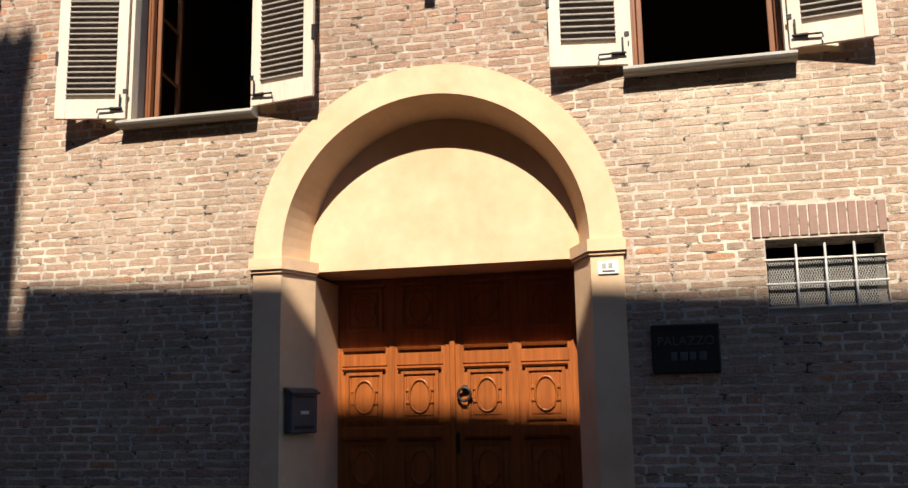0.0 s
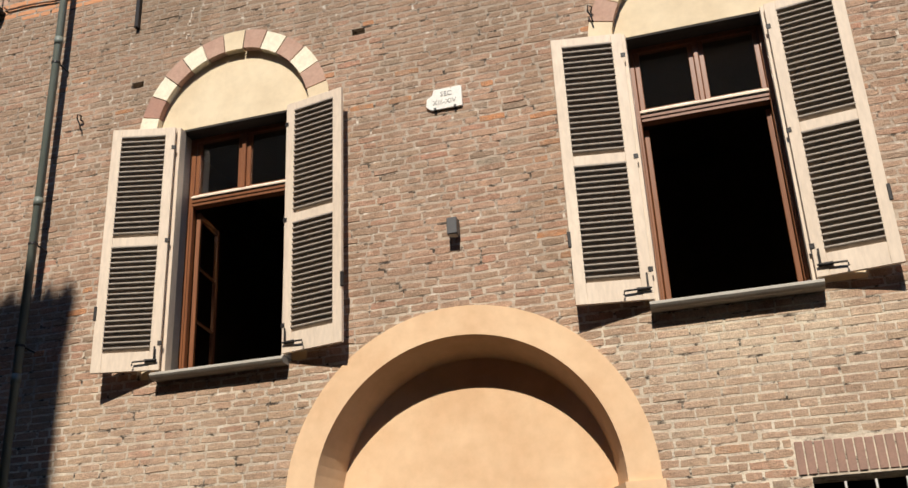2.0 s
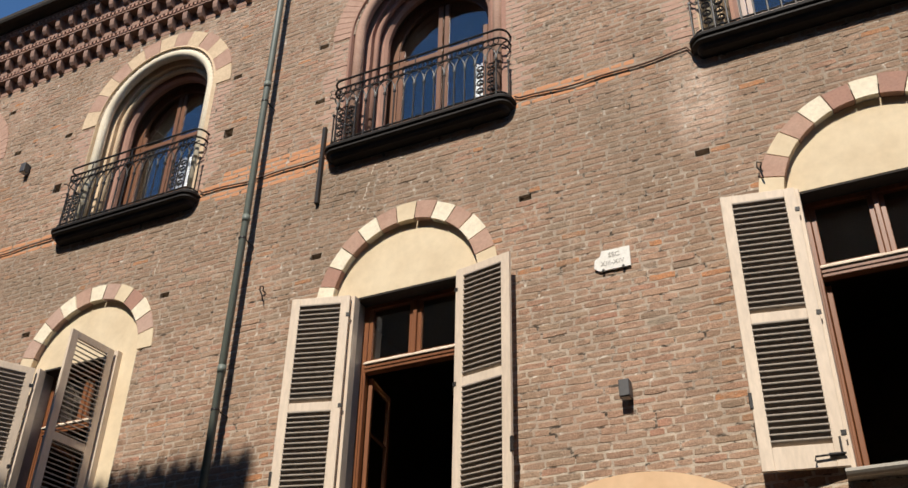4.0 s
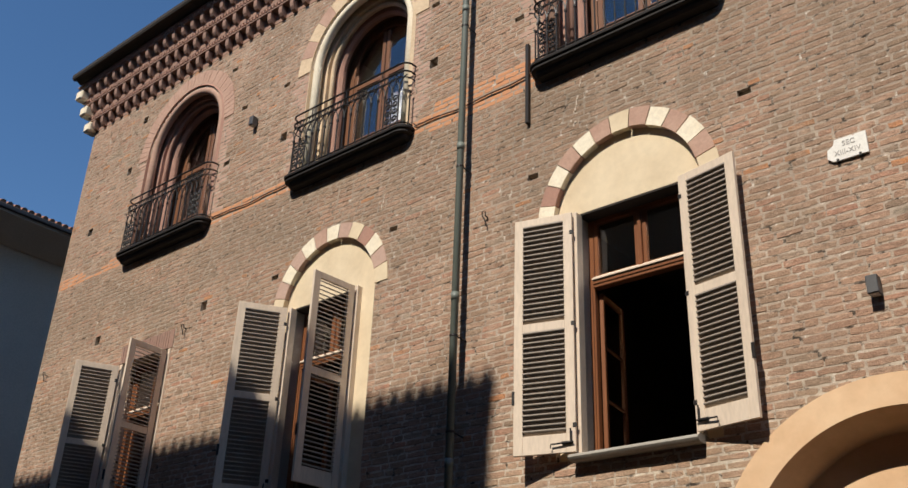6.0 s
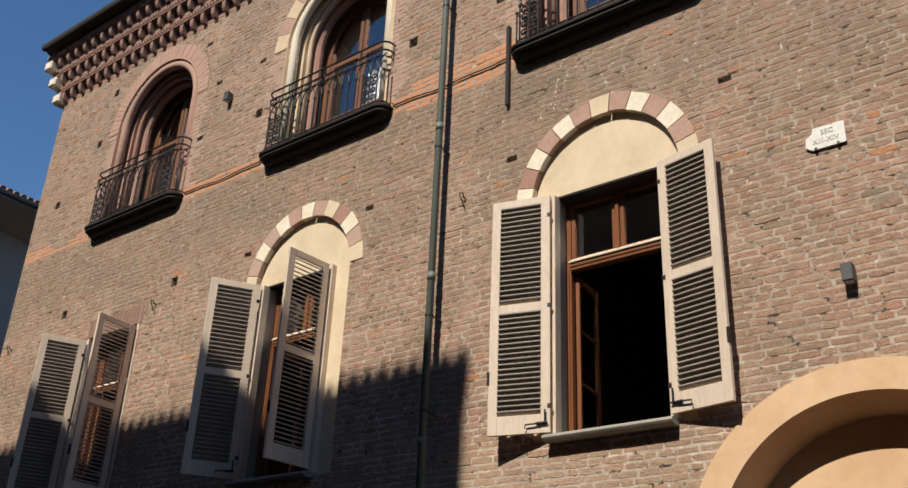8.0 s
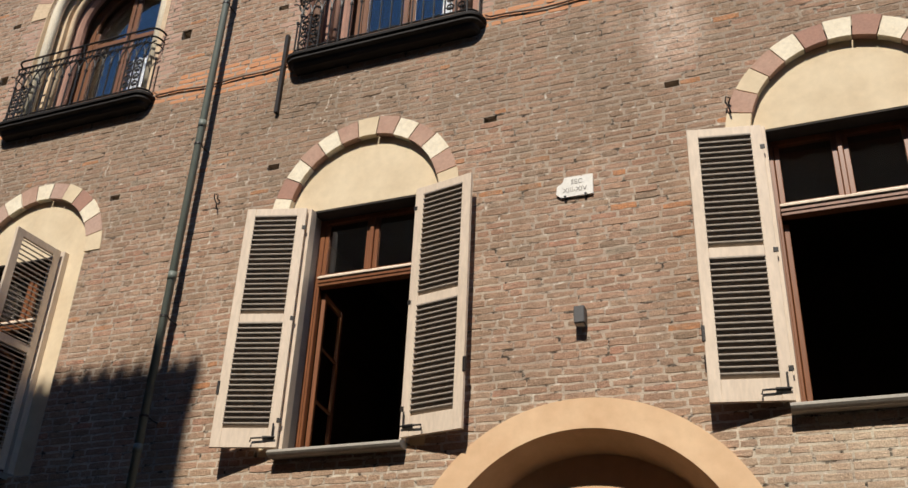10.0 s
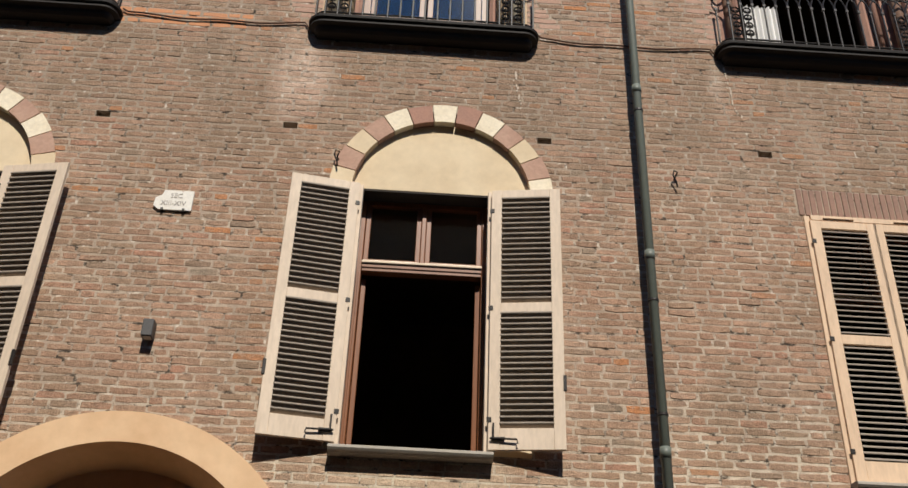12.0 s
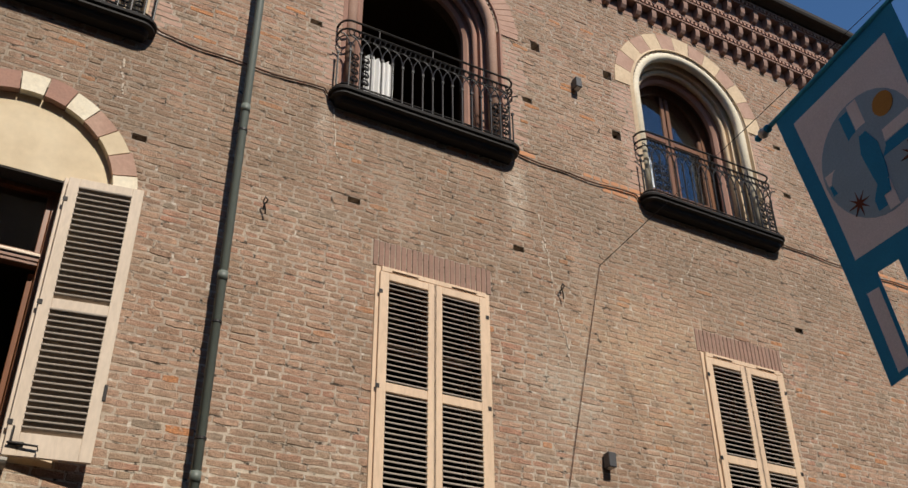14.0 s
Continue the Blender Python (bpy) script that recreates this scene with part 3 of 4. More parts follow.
def door():
    d = empty("door_1", m=pose(-0.05, 0, -0.035), label="reddish-brown carved wooden double door with oval mouldings", category="door", kind="structure")
    cx, y = PORTAL[0], 1.0
    for s in (-1, 1):
        a, b = (cx - 1.235, cx - 0.006) if s < 0 else (cx + 0.006, cx + 1.235)
        leaf = part("door_leaf", block(a, b, y, y + 0.06, 0.02, 2.95, 0.004), M_DOOR, d)
        mid = (a + b) / 2
        for col in (-1, 1):
            pc = mid + col * 0.285
            for z0, z1, frieze in ((2.42, 2.86, 0), (2.08, 2.20, 1), (1.53, 2.02, 0), (1.38, 1.48, 1), (0.85, 1.34, 0), (0.16, 0.74, 0)):
                hw = 0.235 if frieze else 0.19
                if frieze:
                    part("frieze_panel", block(pc - hw, pc + hw, y - 0.012, y, z0, z1, 0.004), M_DOOR, leaf)
                    continue
                f = bmesh.new()
                for x0, x1, q0, q1 in ((pc - hw, pc + hw, z0, z0 + 0.03), (pc - hw, pc + hw, z1 - 0.03, z1), (pc - hw, pc - hw + 0.03, z0 + 0.03, z1 - 0.03), (pc + hw - 0.03, pc + hw, z0 + 0.03, z1 - 0.03)):
                    block(x0, x1, y - 0.022, y, q0, q1, 0, f)
                part("moulding", f, M_DOOR, leaf)
                part("cap_ledge", prism([(y, z1 + 0.005), (y, z1 + 0.03), (y - 0.05, z1 + 0.03), (y - 0.035, z1 + 0.012)], "x", pc - hw - 0.03, pc + hw + 0.03), M_DOOR, leaf)
                part("raised_field", block(pc - hw + 0.05, pc + hw - 0.05, y - 0.012, y, z0 + 0.05, z1 - 0.05, 0.008), M_DOOR, leaf)
                zc = (z0 + z1) / 2
                part("oval_moulding", oval(pc, zc, 0.105, (z1 - z0) / 2 - 0.085, y - 0.016, 0.014), M_DOOR, leaf, smooth=True)
                for e in (-1, 1):
                    for h in (-0.06, 0.06):
                        part("ear", block(pc + e * 0.12 - 0.022, pc + e * 0.12 + 0.022, y - 0.026, y - 0.01, zc + h - 0.014, zc + h + 0.014, 0.004), M_DOOR, leaf)
            part("ledge", prism([(y, 2.225), (y, 2.255), (y - 0.05, 2.255), (y - 0.035, 2.23)], "x", pc - 0.22, pc + 0.22), M_DOOR, leaf)
        for k in (-1, 0, 1):
            part("stile", block(mid + k * 0.57 - 0.028, mid + k * 0.57 + 0.028, y - 0.008, y, 0.05, 2.93, 0.003), M_DOOR, leaf)
    part("meeting_strip", block(cx - 0.028, cx + 0.028, y - 0.035, y, 0.02, 2.95, 0.008), M_DOOR, d)
    kx, kz = cx + 0.12, 1.78
    boss = bmesh.new()
    bmesh.ops.create_uvsphere(boss, u_segments=16, v_segments=8, radius=0.032, matrix=pose(kx, y - 0.03, kz + 0.06))
    part("knocker_boss", boss, M_IRON, d, "dark iron boss", True)
    part("knocker_ring", tube([(kx + 0.062 * math.cos(a), y - 0.055, kz + 0.062 * math.sin(a)) for a in [2 * math.pi * i / 24 for i in range(24)]], 0.014, 8, None, True), M_IRON, d, "dark iron ring", True)
    part("escutcheon", block(kx - 0.09, kx - 0.055, y - 0.045, y - 0.03, 1.22, 1.42, 0.006), M_IRON, d)


door()

# ---- shutters ----
LEAF_W, LEAF_H = 0.69, 2.75


def shutter(out, tilt=0.013):
    """A louvred leaf hinged at its origin, spreading along +x; tilt: half the rise of a slat from its -y edge to its +y edge."""
    s = empty("shutter", "open ivory-painted louvred wooden shutter with iron latch" if out else "closed peach-painted louvred wooden shutter", "shutter", "shutters of the first storey")
    paint = M_SHUTTER if out else M_PEACH
    w, h, st = LEAF_W, LEAF_H, 0.105
    part("stile", block(0, st, -0.02, 0.02, 0, h, 0.003), paint, s)
    part("stile", block(w - st, w, -0.02, 0.02, 0, h, 0.003), paint, s)
    for z0, z1 in ((0, 0.20), (1.355, 1.455), (h - 0.09, h)):
        part("rail", block(st, w - st, -0.018, 0.018, z0, z1, 0.003), paint, s)
    e = 0.008 if out else 0.007
    prof = [(-0.023, -tilt - e), (-0.026, -tilt), (-0.023, -tilt + e), (0.022, tilt + e), (0.026, tilt), (0.022, tilt - e)]
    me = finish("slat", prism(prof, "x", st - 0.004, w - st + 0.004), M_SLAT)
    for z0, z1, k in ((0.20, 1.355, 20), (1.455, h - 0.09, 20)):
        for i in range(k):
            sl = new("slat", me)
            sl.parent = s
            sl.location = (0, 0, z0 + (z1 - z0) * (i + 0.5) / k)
    for z in (0.28, 1.4, 2.5):
        part("hinge", block(-0.014, 0.03, -0.026, -0.02, z - 0.024, z + 0.024, 0.002), M_IRON, s, "dark iron hinge")
    if out:
        part("latch", tube([(0.05, -0.045, 0.24), (0.05, -0.045, 0.11)], 0.009, 6, tube([(0.02, -0.045, 0.10), (0.26, -0.05, 0.085), (0.265, -0.05, 0.045)], 0.009)), M_IRON, s, "black iron latch bar")
        part("latch_plate", block(0.03, 0.15, -0.035, -0.02, 0.085, 0.115, 0.003), M_IRON, s)
        part("stay", block(w - 0.012, w + 0.018, -0.03, 0.0, 0.55, 0.70, 0.004), M_IRON, s)
    return s


def mirrored(ob, m):
    """A mirror-image copy, with meshes of its own."""
    c = copy_thing(ob, m)
    for ch in c.children:
        me = ch.data.copy()
        me.transform(Matrix.Diagonal((-1, 1, 1, 1)))
        me.flip_normals()
        ch.data = me
    return c


open_leaf = shutter(True, -0.020)
shut_leaf = shutter(False)
side_leaf = shutter(True, -0.010)
side_mirror = shutter(True, -0.027)
open_mirror = mirrored(open_leaf, pose(0, 0, 0))
turned = mirrored(side_mirror, pose(0, 0, 0))
shut_mirror = mirrored(shut_leaf, pose(0, 0, 0))


def hang(hx, left, angle, rise, y=-0.055):
    """angle: degrees by which the leaf stands off the wall; 0 lies flat along it, open."""
    if left:
        return copy_thing(turned if angle > 40 else open_mirror, pose(hx, y, SILL + rise + 0.03, 0, 0, angle))
    return copy_thing(side_leaf if angle > 40 else open_leaf, pose(hx, y, SILL + rise + 0.03, 0, 0, -angle))


# ---- first-storey windows ----
def joinery(parent, ox, lean=0):
    """Wooden frame with a fixed light over a transom, and two casements of three panes swung into the room."""
    y0, y1 = 0.27, 0.34
    for x in (ox - HALF + 0.035, ox + HALF - 0.035):
        part("frame_post", block(x - 0.035, x + 0.035, y0, y1, SILL, HEAD, 0.006), M_WOOD, parent)
        part("frame_bead", block(x - 0.012, x + 0.012, y0 - 0.014, y0, SILL + 0.01, 6.385, 0.004), M_WOOD, parent)
    part("frame_head", block(ox - HALF + 0.07, ox + HALF - 0.07, y0, y1, HEAD - 0.07, HEAD), M_WOOD, parent)
    part("transom", block(ox - HALF + 0.07, ox + HALF - 0.07, y0 - 0.03, y1, 6.385, 6.47, 0.008), M_WOOD, parent)
    part("transom_moulding", block(ox - HALF + 0.07, ox + HALF - 0.07, y0 - 0.042, y0 - 0.03, 6.425, 6.462, 0.005), M_WOOD, parent)
    part("weather_board", prism([(y0, 6.475), (y0 - 0.06, 6.475), (y0 - 0.06, 6.492), (y0, 6.535)], "x", ox - HALF + 0.07, ox + HALF - 0.07), M_SHUTTER, parent, "pale weather board")
    part("mullion", block(ox - 0.024, ox + 0.024, y0 - 0.022, y1 - 0.01, 6.47, HEAD - 0.07, 0.006), M_WOOD, parent)
    for s in (-1, 1):
        a, b = sorted((ox + s * 0.026, ox + s * (HALF - 0.075)))
        top = HEAD - 0.075
        sash = part("sash", block(a, a + 0.05, y0 + 0.005, y1 - 0.01, 6.48, top, 0.005), M_WOOD, parent)
        part("sash_post", block(b - 0.05, b, y0 + 0.005, y1 - 0.01, 6.48, top, 0.005), M_WOOD, sash)
        part("sash_rail", block(a + 0.05, b - 0.05, y0 + 0.005, y1 - 0.01, 6.48, 6.55, 0.005), M_WOOD, sash)
        g = part("pane", block(a + 0.05, b - 0.05, y0 + 0.03, y0 + 0.035, 6.55, top), M_GLASS, sash)
        g.visible_shadow = False
        x = ox + s * (HALF - 0.10)
        c = empty("casement", "varnished wooden casement swung open into the room", "")
        c.parent = parent
        c.matrix_local = pose(x, y1 + 0.01, SILL + 0.04, 0, 0, 90 + s * lean)
        for q0, q1 in ((0, 0.055), (0.515, 0.575)):
            part("casement_stile", block(q0, q1, -0.025, 0.025, 0, 1.86, 0.005), M_WOOD, c)
        for z, h in ((0.0, 0.08), (0.62, 0.028), (1.22, 0.028), (1.79, 0.07)):
            part("casement_rail", block(0.055, 0.515, -0.018, 0.018, z, z + h, 0.004), M_WOOD, c)
        for z0, z1 in ((0.08, 0.62), (0.648, 1.22), (1.248, 1.79)):
            g = part("casement_pane", block(0.055, 0.515, -0.003, 0.003, z0, z1), M_GLASS, c)
            g.visible_shadow = False


def sill(parent, ox):
    prof = [(0.30, SILL - 0.075), (0.30, SILL + 0.012), (-0.13, SILL - 0.005), (-0.155, SILL - 0.02), (-0.16, SILL - 0.04), (-0.145, SILL - 0.06), (-0.12, SILL - 0.075)]
    part("window_sill", prism(prof, "x", ox - HALF - 0.045, ox + HALF + 0.045), M_GREYREVEAL, parent, "grey stone sill with a rounded nose")


def arched_window(ox, ax, rise, number):
    w = empty("window_%d" % number, "tall window with cream plaster half-round and banded brick and stone arch", "window", kind="structure", m=pose(0, 0, rise))
    y, back = 0.07, 0.27
    dz = HEAD - ARCH_Z
    a0 = math.asin(dz / (ARCH_R0 + 0.015))
    arc = [(ax + (ARCH_R0 + 0.015) * math.cos(a0 + (math.pi - 2 * a0) * i / 28), ARCH_Z + (ARCH_R0 + 0.015) * math.sin(a0 + (math.pi - 2 * a0) * i / 28)) for i in range(29)]
    part("half_round_panel", prism(arc, "y", y, back), M_CREAM, w, "smooth cream plaster half-round")
    for a, b in ((ax - ARCH_R0 - 0.01, ox - HALF), (ox + HALF, ax + ARCH_R0 + 0.01)):
        part("plaster_jamb", block(a, b, y, back, SILL - 0.06, HEAD), M_CREAM, w)
    for s in (-1, 1):
        a, b = sorted((ox + s * HALF, ox + s * (HALF - 0.005)))
        # thin grey sheet over the inner face of the cream jamb
        part("reveal_lining", block(a, b, 0.10, back, SILL, HEAD - 0.022), M_GREYREVEAL, w, "thin grey lining on the window reveal")
    # added dark strip that stands in for the shaded cream soffit
    part("lintel_board", block(ox - HALF, ox + HALF, y + 0.004, back, HEAD - 0.022, HEAD - 0.001), M_EAVE, w, "dark strip added for the shade on the lintel soffit")
    for x in (ox - HALF, ox + HALF):
        part("shutter_post", block(x - 0.035, x + 0.035, -0.015, 0.10, SILL, HEAD - 0.01, 0.004), M_SHUTTER, w)
    k = 13
    for i in range(k):
        t0, t1 = math.pi * i / k, math.pi * (i + 1) / k
        light = (i % 2 == 0)
        part("arch_stone", wedge(ax, ARCH_Z, ARCH_R0 + 0.01 * random.random(), ARCH_R1 + random.uniform(-0.015, 0.015), t0 + 0.006, t1 - 0.006, -0.012 - 0.006 * random.random(), 0.2), random.choice((M_CREAMSTONE, M_CREAMSTONE, M_CREAM)) if light else random.choice((M_FADED, M_FADED, M_PINK, M_ROSE)), w,
             "pale stone block" if light else "pink brick block")
    sill(w, ox)
    joinery(w, ox, -8)


def soldier_lintel(parent, x0, x1, z0, z1, count):
    part("mortar_bed", block(x0, x1, 0.001, 0.11, z0 + 0.006, z1 - 0.004), M_MORTAR, parent, "pale mortar")
    step = (x1 - x0) / count
    for i in range(count):
        a = x0 + i * step
        part("lintel_brick", block(a + 0.005, a + step - 0.007, -0.008 - 0.006 * random.random(), 0.12, z0 + 0.004, z1 - random.uniform(0, 0.015), 0.004), M_LINTEL, parent)


def square_window(ox, rise, number, closed):
    w = empty("window_%d" % number, "tall square-headed window under a lintel of upright bricks", "window", kind="structure", m=pose(0, 0, rise))
    soldier_lintel(w, ox - HALF - 0.08, ox + HALF + 0.08, HEAD + 0.03, HEAD + 0.36, 22)
    for x in (ox - HALF - 0.012, ox + HALF + 0.012):
        part("shutter_post", block(x - 0.03, x + 0.03, -0.02, 0.2, SILL, HEAD + 0.02, 0.004), M_PEACH if closed else M_SHUTTER, w)
    sill(w, ox)
    joinery(w, ox)
    if closed:
        part("shutter_head", block(ox - HALF + 0.02, ox + HALF - 0.02, -0.045, 0.15, HEAD - 0.043, HEAD + 0.018, 0.004), M_PEACH, w)
        for x in (ox - HALF * 0.55, ox + HALF * 0.55):
            part("weather_strip", block(x - 0.16, x + 0.16, -0.06, -0.045, HEAD - 0.025, HEAD - 0.008, 0.003), M_PEACH, w)
        copy_thing(shut_leaf, pose(ox - HALF + 0.002, -0.03, SILL + rise + 0.01))
        copy_thing(shut_mirror, pose(ox + HALF - 0.002, -0.03, SILL + rise + 0.01))


square_window(*SQUARE[0], 1, False)
for i, (ox, ax, rise) in enumerate(ARCHED):
    arched_window(ox, ax, rise, i + 2)
square_window(*SQUARE[1], 5, True)
square_window(*SQUARE[2], 6, True)
for (ox, rise), (la, ra) in zip([SQUARE[0], *((a[0], a[2]) for a in ARCHED)], ((66, 86), (58, 93), (15, 11), (10, 9))):
    hang(ox - HALF, True, la, rise)
    hang(ox + HALF, False, ra, rise)
for ob in (open_leaf, shut_leaf, open_mirror, shut_mirror, side_leaf, side_mirror, turned):
    for o in (*ob.children_recursive, ob):
        bpy.data.objects.remove(o)


# ---- upper windows: stepped and rounded arches ----
def rounded(r, y, rad, k=8):
    return [(r + rad * math.cos(2 * math.pi * i / k), y + rad * math.sin(2 * math.pi * i / k)) for i in range(k)]


def upper_window(ux, number, banded, open_in=False):
    w = empty("window_%d" % number, "round-arched balcony window with stepped pink and cream mouldings", "window", kind="structure")
    foot = 9.44
    k = 13 if banded else 40
    for i in range(k):
        t0, t1 = math.pi * i / k, math.pi * (i + 1) / k
        light = banded and i % 2 == 0
        part("arch_stone", wedge(ux, UP_Z, 1.16, UP_R + random.uniform(-0.012, 0.012), t0 + 0.003, t1 - 0.003, -0.012 - 0.005 * random.random(), 0.2), M_GOLDSTONE if light else M_FADED, w)
    trim = M_GOLDSTONE if banded else M_PINK
    part("outer_moulding", arch_sweep([(1.18, -0.005), (1.13, -0.03), (1.12, 0.02), (1.12, 0.30), (1.18, 0.30)], ux, UP_Z, foot), trim, w)
    part("roll_moulding", arch_sweep(rounded(1.045, 0.06, 0.075), ux, UP_Z, foot), M_CREAMSTONE if banded else M_FADED, w, smooth=True)
    part("step_moulding", arch_sweep([(1.13, 0.17), (0.93, 0.17), (0.93, 0.26), (0.90, 0.26), (0.90, 0.42), (1.13, 0.42)], ux, UP_Z, foot), trim, w)
    part("inner_roll", arch_sweep(rounded(0.885, 0.25, 0.04), ux, UP_Z, foot), trim, w, smooth=True)
    part("inner_moulding", arch_sweep([(0.92, 0.33), (0.81, 0.33), (0.77, 0.37), (0.77, 0.43), (0.92, 0.43)], ux, UP_Z, foot), M_PINK, w)
    # takes the dark room tone as painted shade behind the mouldings
    part("embrasure", arch_sweep([(1.02, 0.43), (0.86, 0.43), (0.86, 0.65), (1.02, 0.65)], ux, UP_Z, foot), M_ROOM, w, "plaster embrasure, coloured dark for the shade in it")
    if open_in:
        return
    y0, y1 = 0.55, 0.60
    part("window_frame", arch_sweep([(0.87, y0), (0.69, y0), (0.69, y1), (0.87, y1)], ux, UP_Z, foot), M_BROWN, w)
    for s in (-1, 1):
        a, b = sorted((ux + s * 0.015, ux + s * 0.68))
        leaf = part("leaf_stile", block(a, a + 0.07, y0, y1, foot, UP_Z + (0.64 if s > 0 else 0.0), 0.005), M_BROWN, w)
        part("leaf_stile", block(b - 0.07, b, y0, y1, foot, UP_Z + (0.64 if s < 0 else 0.0), 0.005), M_BROWN, leaf)
        for z in (foot, 10.15, 11.20):
            part("leaf_rail", block(a + 0.07, b - 0.07, y0, y1, z, z + 0.08, 0.005), M_BROWN, leaf)
        pts = [(a, foot), (b, foot)]
        arc = [(ux + 0.70 * math.cos(t), UP_Z + 0.70 * math.sin(t)) for t in [math.pi / 2 * i / 10 for i in range(11)]]
        pts = [(ux + 0.01, foot)] + [(ux + 0.70, foot)] + arc[:-1] + [(ux + 0.01, UP_Z + 0.69)]
        if s < 0:
            pts = [(2 * ux - x, z) for x, z in pts]
        g = part("pane", prism(pts, "y", y0 + 0.02, y0 + 0.026), M_GLASS, leaf)
        g.visible_shadow = False
    part("threshold", block(ux - 0.95, ux + 0.95, 0.02, 0.80, foot - 0.02, foot + 0.02), M_SLAB, w)


for i, ux in enumerate(UPPER):
    upper_window(ux, i + 7, i % 2 == 1, i == 4)

# curtains inside the upper rooms
for ux, dx in ((UPPER[4], -0.28), (UPPER[5], -0.35), (UPPER[1], 0.1), (UPPER[0], 0.3), (UPPER[2], 0.56)):
    pts = [(ux + dx - 0.22 + 0.44 * i / 24, 0.86 + 0.03 * math.sin(i * 1.6)) for i in range(25)]
    pts += [(x, y + 0.008) for x, y in reversed(pts)]
    single("curtain", prism(pts, "z", 9.32, 11.1), M_CURTAIN, "white curtain hanging in folds behind the window", "curtain", "curtains")

# ---- balconies ----
BW, BD, BR = 1.29, 0.23, 0.16


def u_path(w, d, r, z, k=5):
    """From the wall out, round two corners and back to the wall."""
    pts = [(-w, 0.0, z)]
    pts += [(-w + r - r * math.cos(t), -d + r - r * math.sin(t), z) for t in [math.pi / 2 * i / k for i in range(k + 1)]]
    pts += [(w - r + r * math.sin(t), -d + r - r * math.cos(t), z) for t in [math.pi / 2 * i / k for i in range(k + 1)]]
    return pts + [(w, 0.0, z)]


def slab_shape():
    """The moulded slab: one plan, grown and shrunk from its foot to its top."""
    bm = bmesh.new()
    rings = []
    for grow, z in ((-0.10, -0.17), (-0.07, -0.14), (-0.06, -0.10), (-0.01, -0.08), (-0.01, -0.06), (-0.025, -0.052), (-0.025, -0.035), (0.01, -0.028), (0.015, 0.0), (0.0, 0.02), (-0.02, 0.04)):
        rings.append([bm.verts.new((x, y, z)) for x, y, _ in u_path(BW + grow, BD + grow, BR + grow, 0)])
    k = len(rings[0])
    for p, q in zip(rings, rings[1:]):
        for i in range(k):
            bm.faces.new((p[i], p[(i + 1) % k], q[(i + 1) % k], q[i]))
    bm.faces.new(rings[0][::-1])
    bm.faces.new(rings[-1])
    return bm


def balcony():
    b = empty("balcony", "shallow dark stone balcony with black wrought-iron railing of interlaced arches", "balcony", "balconies of the second storey")
    part("slab", slab_shape(), M_SLAB, b, "dark moulded stone slab")
    w, d = BW - 0.05, BD - 0.04
    for z, r, nm in ((0.08, 0.012, "bottom_rail"), (0.96, 0.014, "rail"), (0.85, 0.009, "rail"), (1.10, 0.015, "handrail")):
        part(nm, tube(u_path(w, d, BR - 0.03, z), r, 6), M_IRON, b, "dark iron rail")
    step = 0.1405
    n = 17
    xs = [-(n - 1) / 2 * step + step * i for i in range(n)]
    bal = finish("baluster", tube([(0, 0, 0.04), (0, 0, 0.62)], 0.012, 6), M_IRON)
    knob = finish("collar", block(-0.016, 0.016, -0.016, 0.016, 0.60, 0.635), M_IRON)
    spots = [(x, -d) for x in xs] + [(-w, -d * 0.45), (w, -d * 0.45)]
    for x, y in spots:
        o = new("baluster", bal)
        o.parent, o.location = b, (x, y, 0)
        c = new("collar", knob)
        c.parent = o
    # interlaced pointed arches: every baluster springs to its second neighbour
    bm = bmesh.new()
    for i in range(-1, n):
        x0 = xs[0] + step * i
        for s in (1, -1):
            pts = []
            for k in range(6):
                t = k / 5
                x = x0 + s * step * (t ** 1.8) + (0 if s > 0 else 2 * step * 0)
                pts.append((x, -d, 0.62 + 0.23 * math.sin(t * math.pi / 2)))
            if xs[0] - 0.01 <= pts[0][0] <= xs[-1] + 0.01 and xs[0] - step <= pts[-1][0] <= xs[-1] + step:
                tube(pts, 0.010, 5, bm)
    tagged(part("arch_tracery", bm, M_IRON, b), kind="stuff")
    bm = bmesh.new()
    for i in range(n * 2 - 1):
        x0 = xs[0] + step / 2 * i
        tube([(x0 + 0.036 * math.cos(a), -d, 0.905 + 0.045 * math.sin(a)) for a in [2 * math.pi * k / 10 for k in range(10)]], 0.008, 4, bm, True)
    tagged(part("ring_frieze", bm, M_IRON, b), kind="stuff")
    bm = bmesh.new()
    for x in (xs[1] + step / 2, xs[-2] - step / 2, xs[0] + step / 2, xs[-1] - step / 2):
        for z0, rr in ((0.17, 0.05), (0.29, 0.05), (0.41, 0.05), (0.52, 0.05)):
            for s in (-1, 1):
                tube([(x + s * (0.004 + rr * (1 - k / 11) * abs(math.sin(k * 0.55)) ), -d, z0 + rr * (1 - k / 12) * math.cos(k * 0.55)) for k in range(10)], 0.012, 4, bm)
        tube([(x, -d, 0.08), (x, -d, 0.50)], 0.007, 4, bm)
    tagged(part("scroll_panel", bm, M_IRON, b), kind="stuff")
    for x in (-0.75, 0.0, 0.75):
        part("handrail_post", tube([(x, -d, 0.96), (x, -d, 1.10)], 0.009), M_IRON, b)
    return b


BALC_Z = 9.42
first = balcony()
first.location = (UPPER[0] + 0.0, 0, BALC_Z)
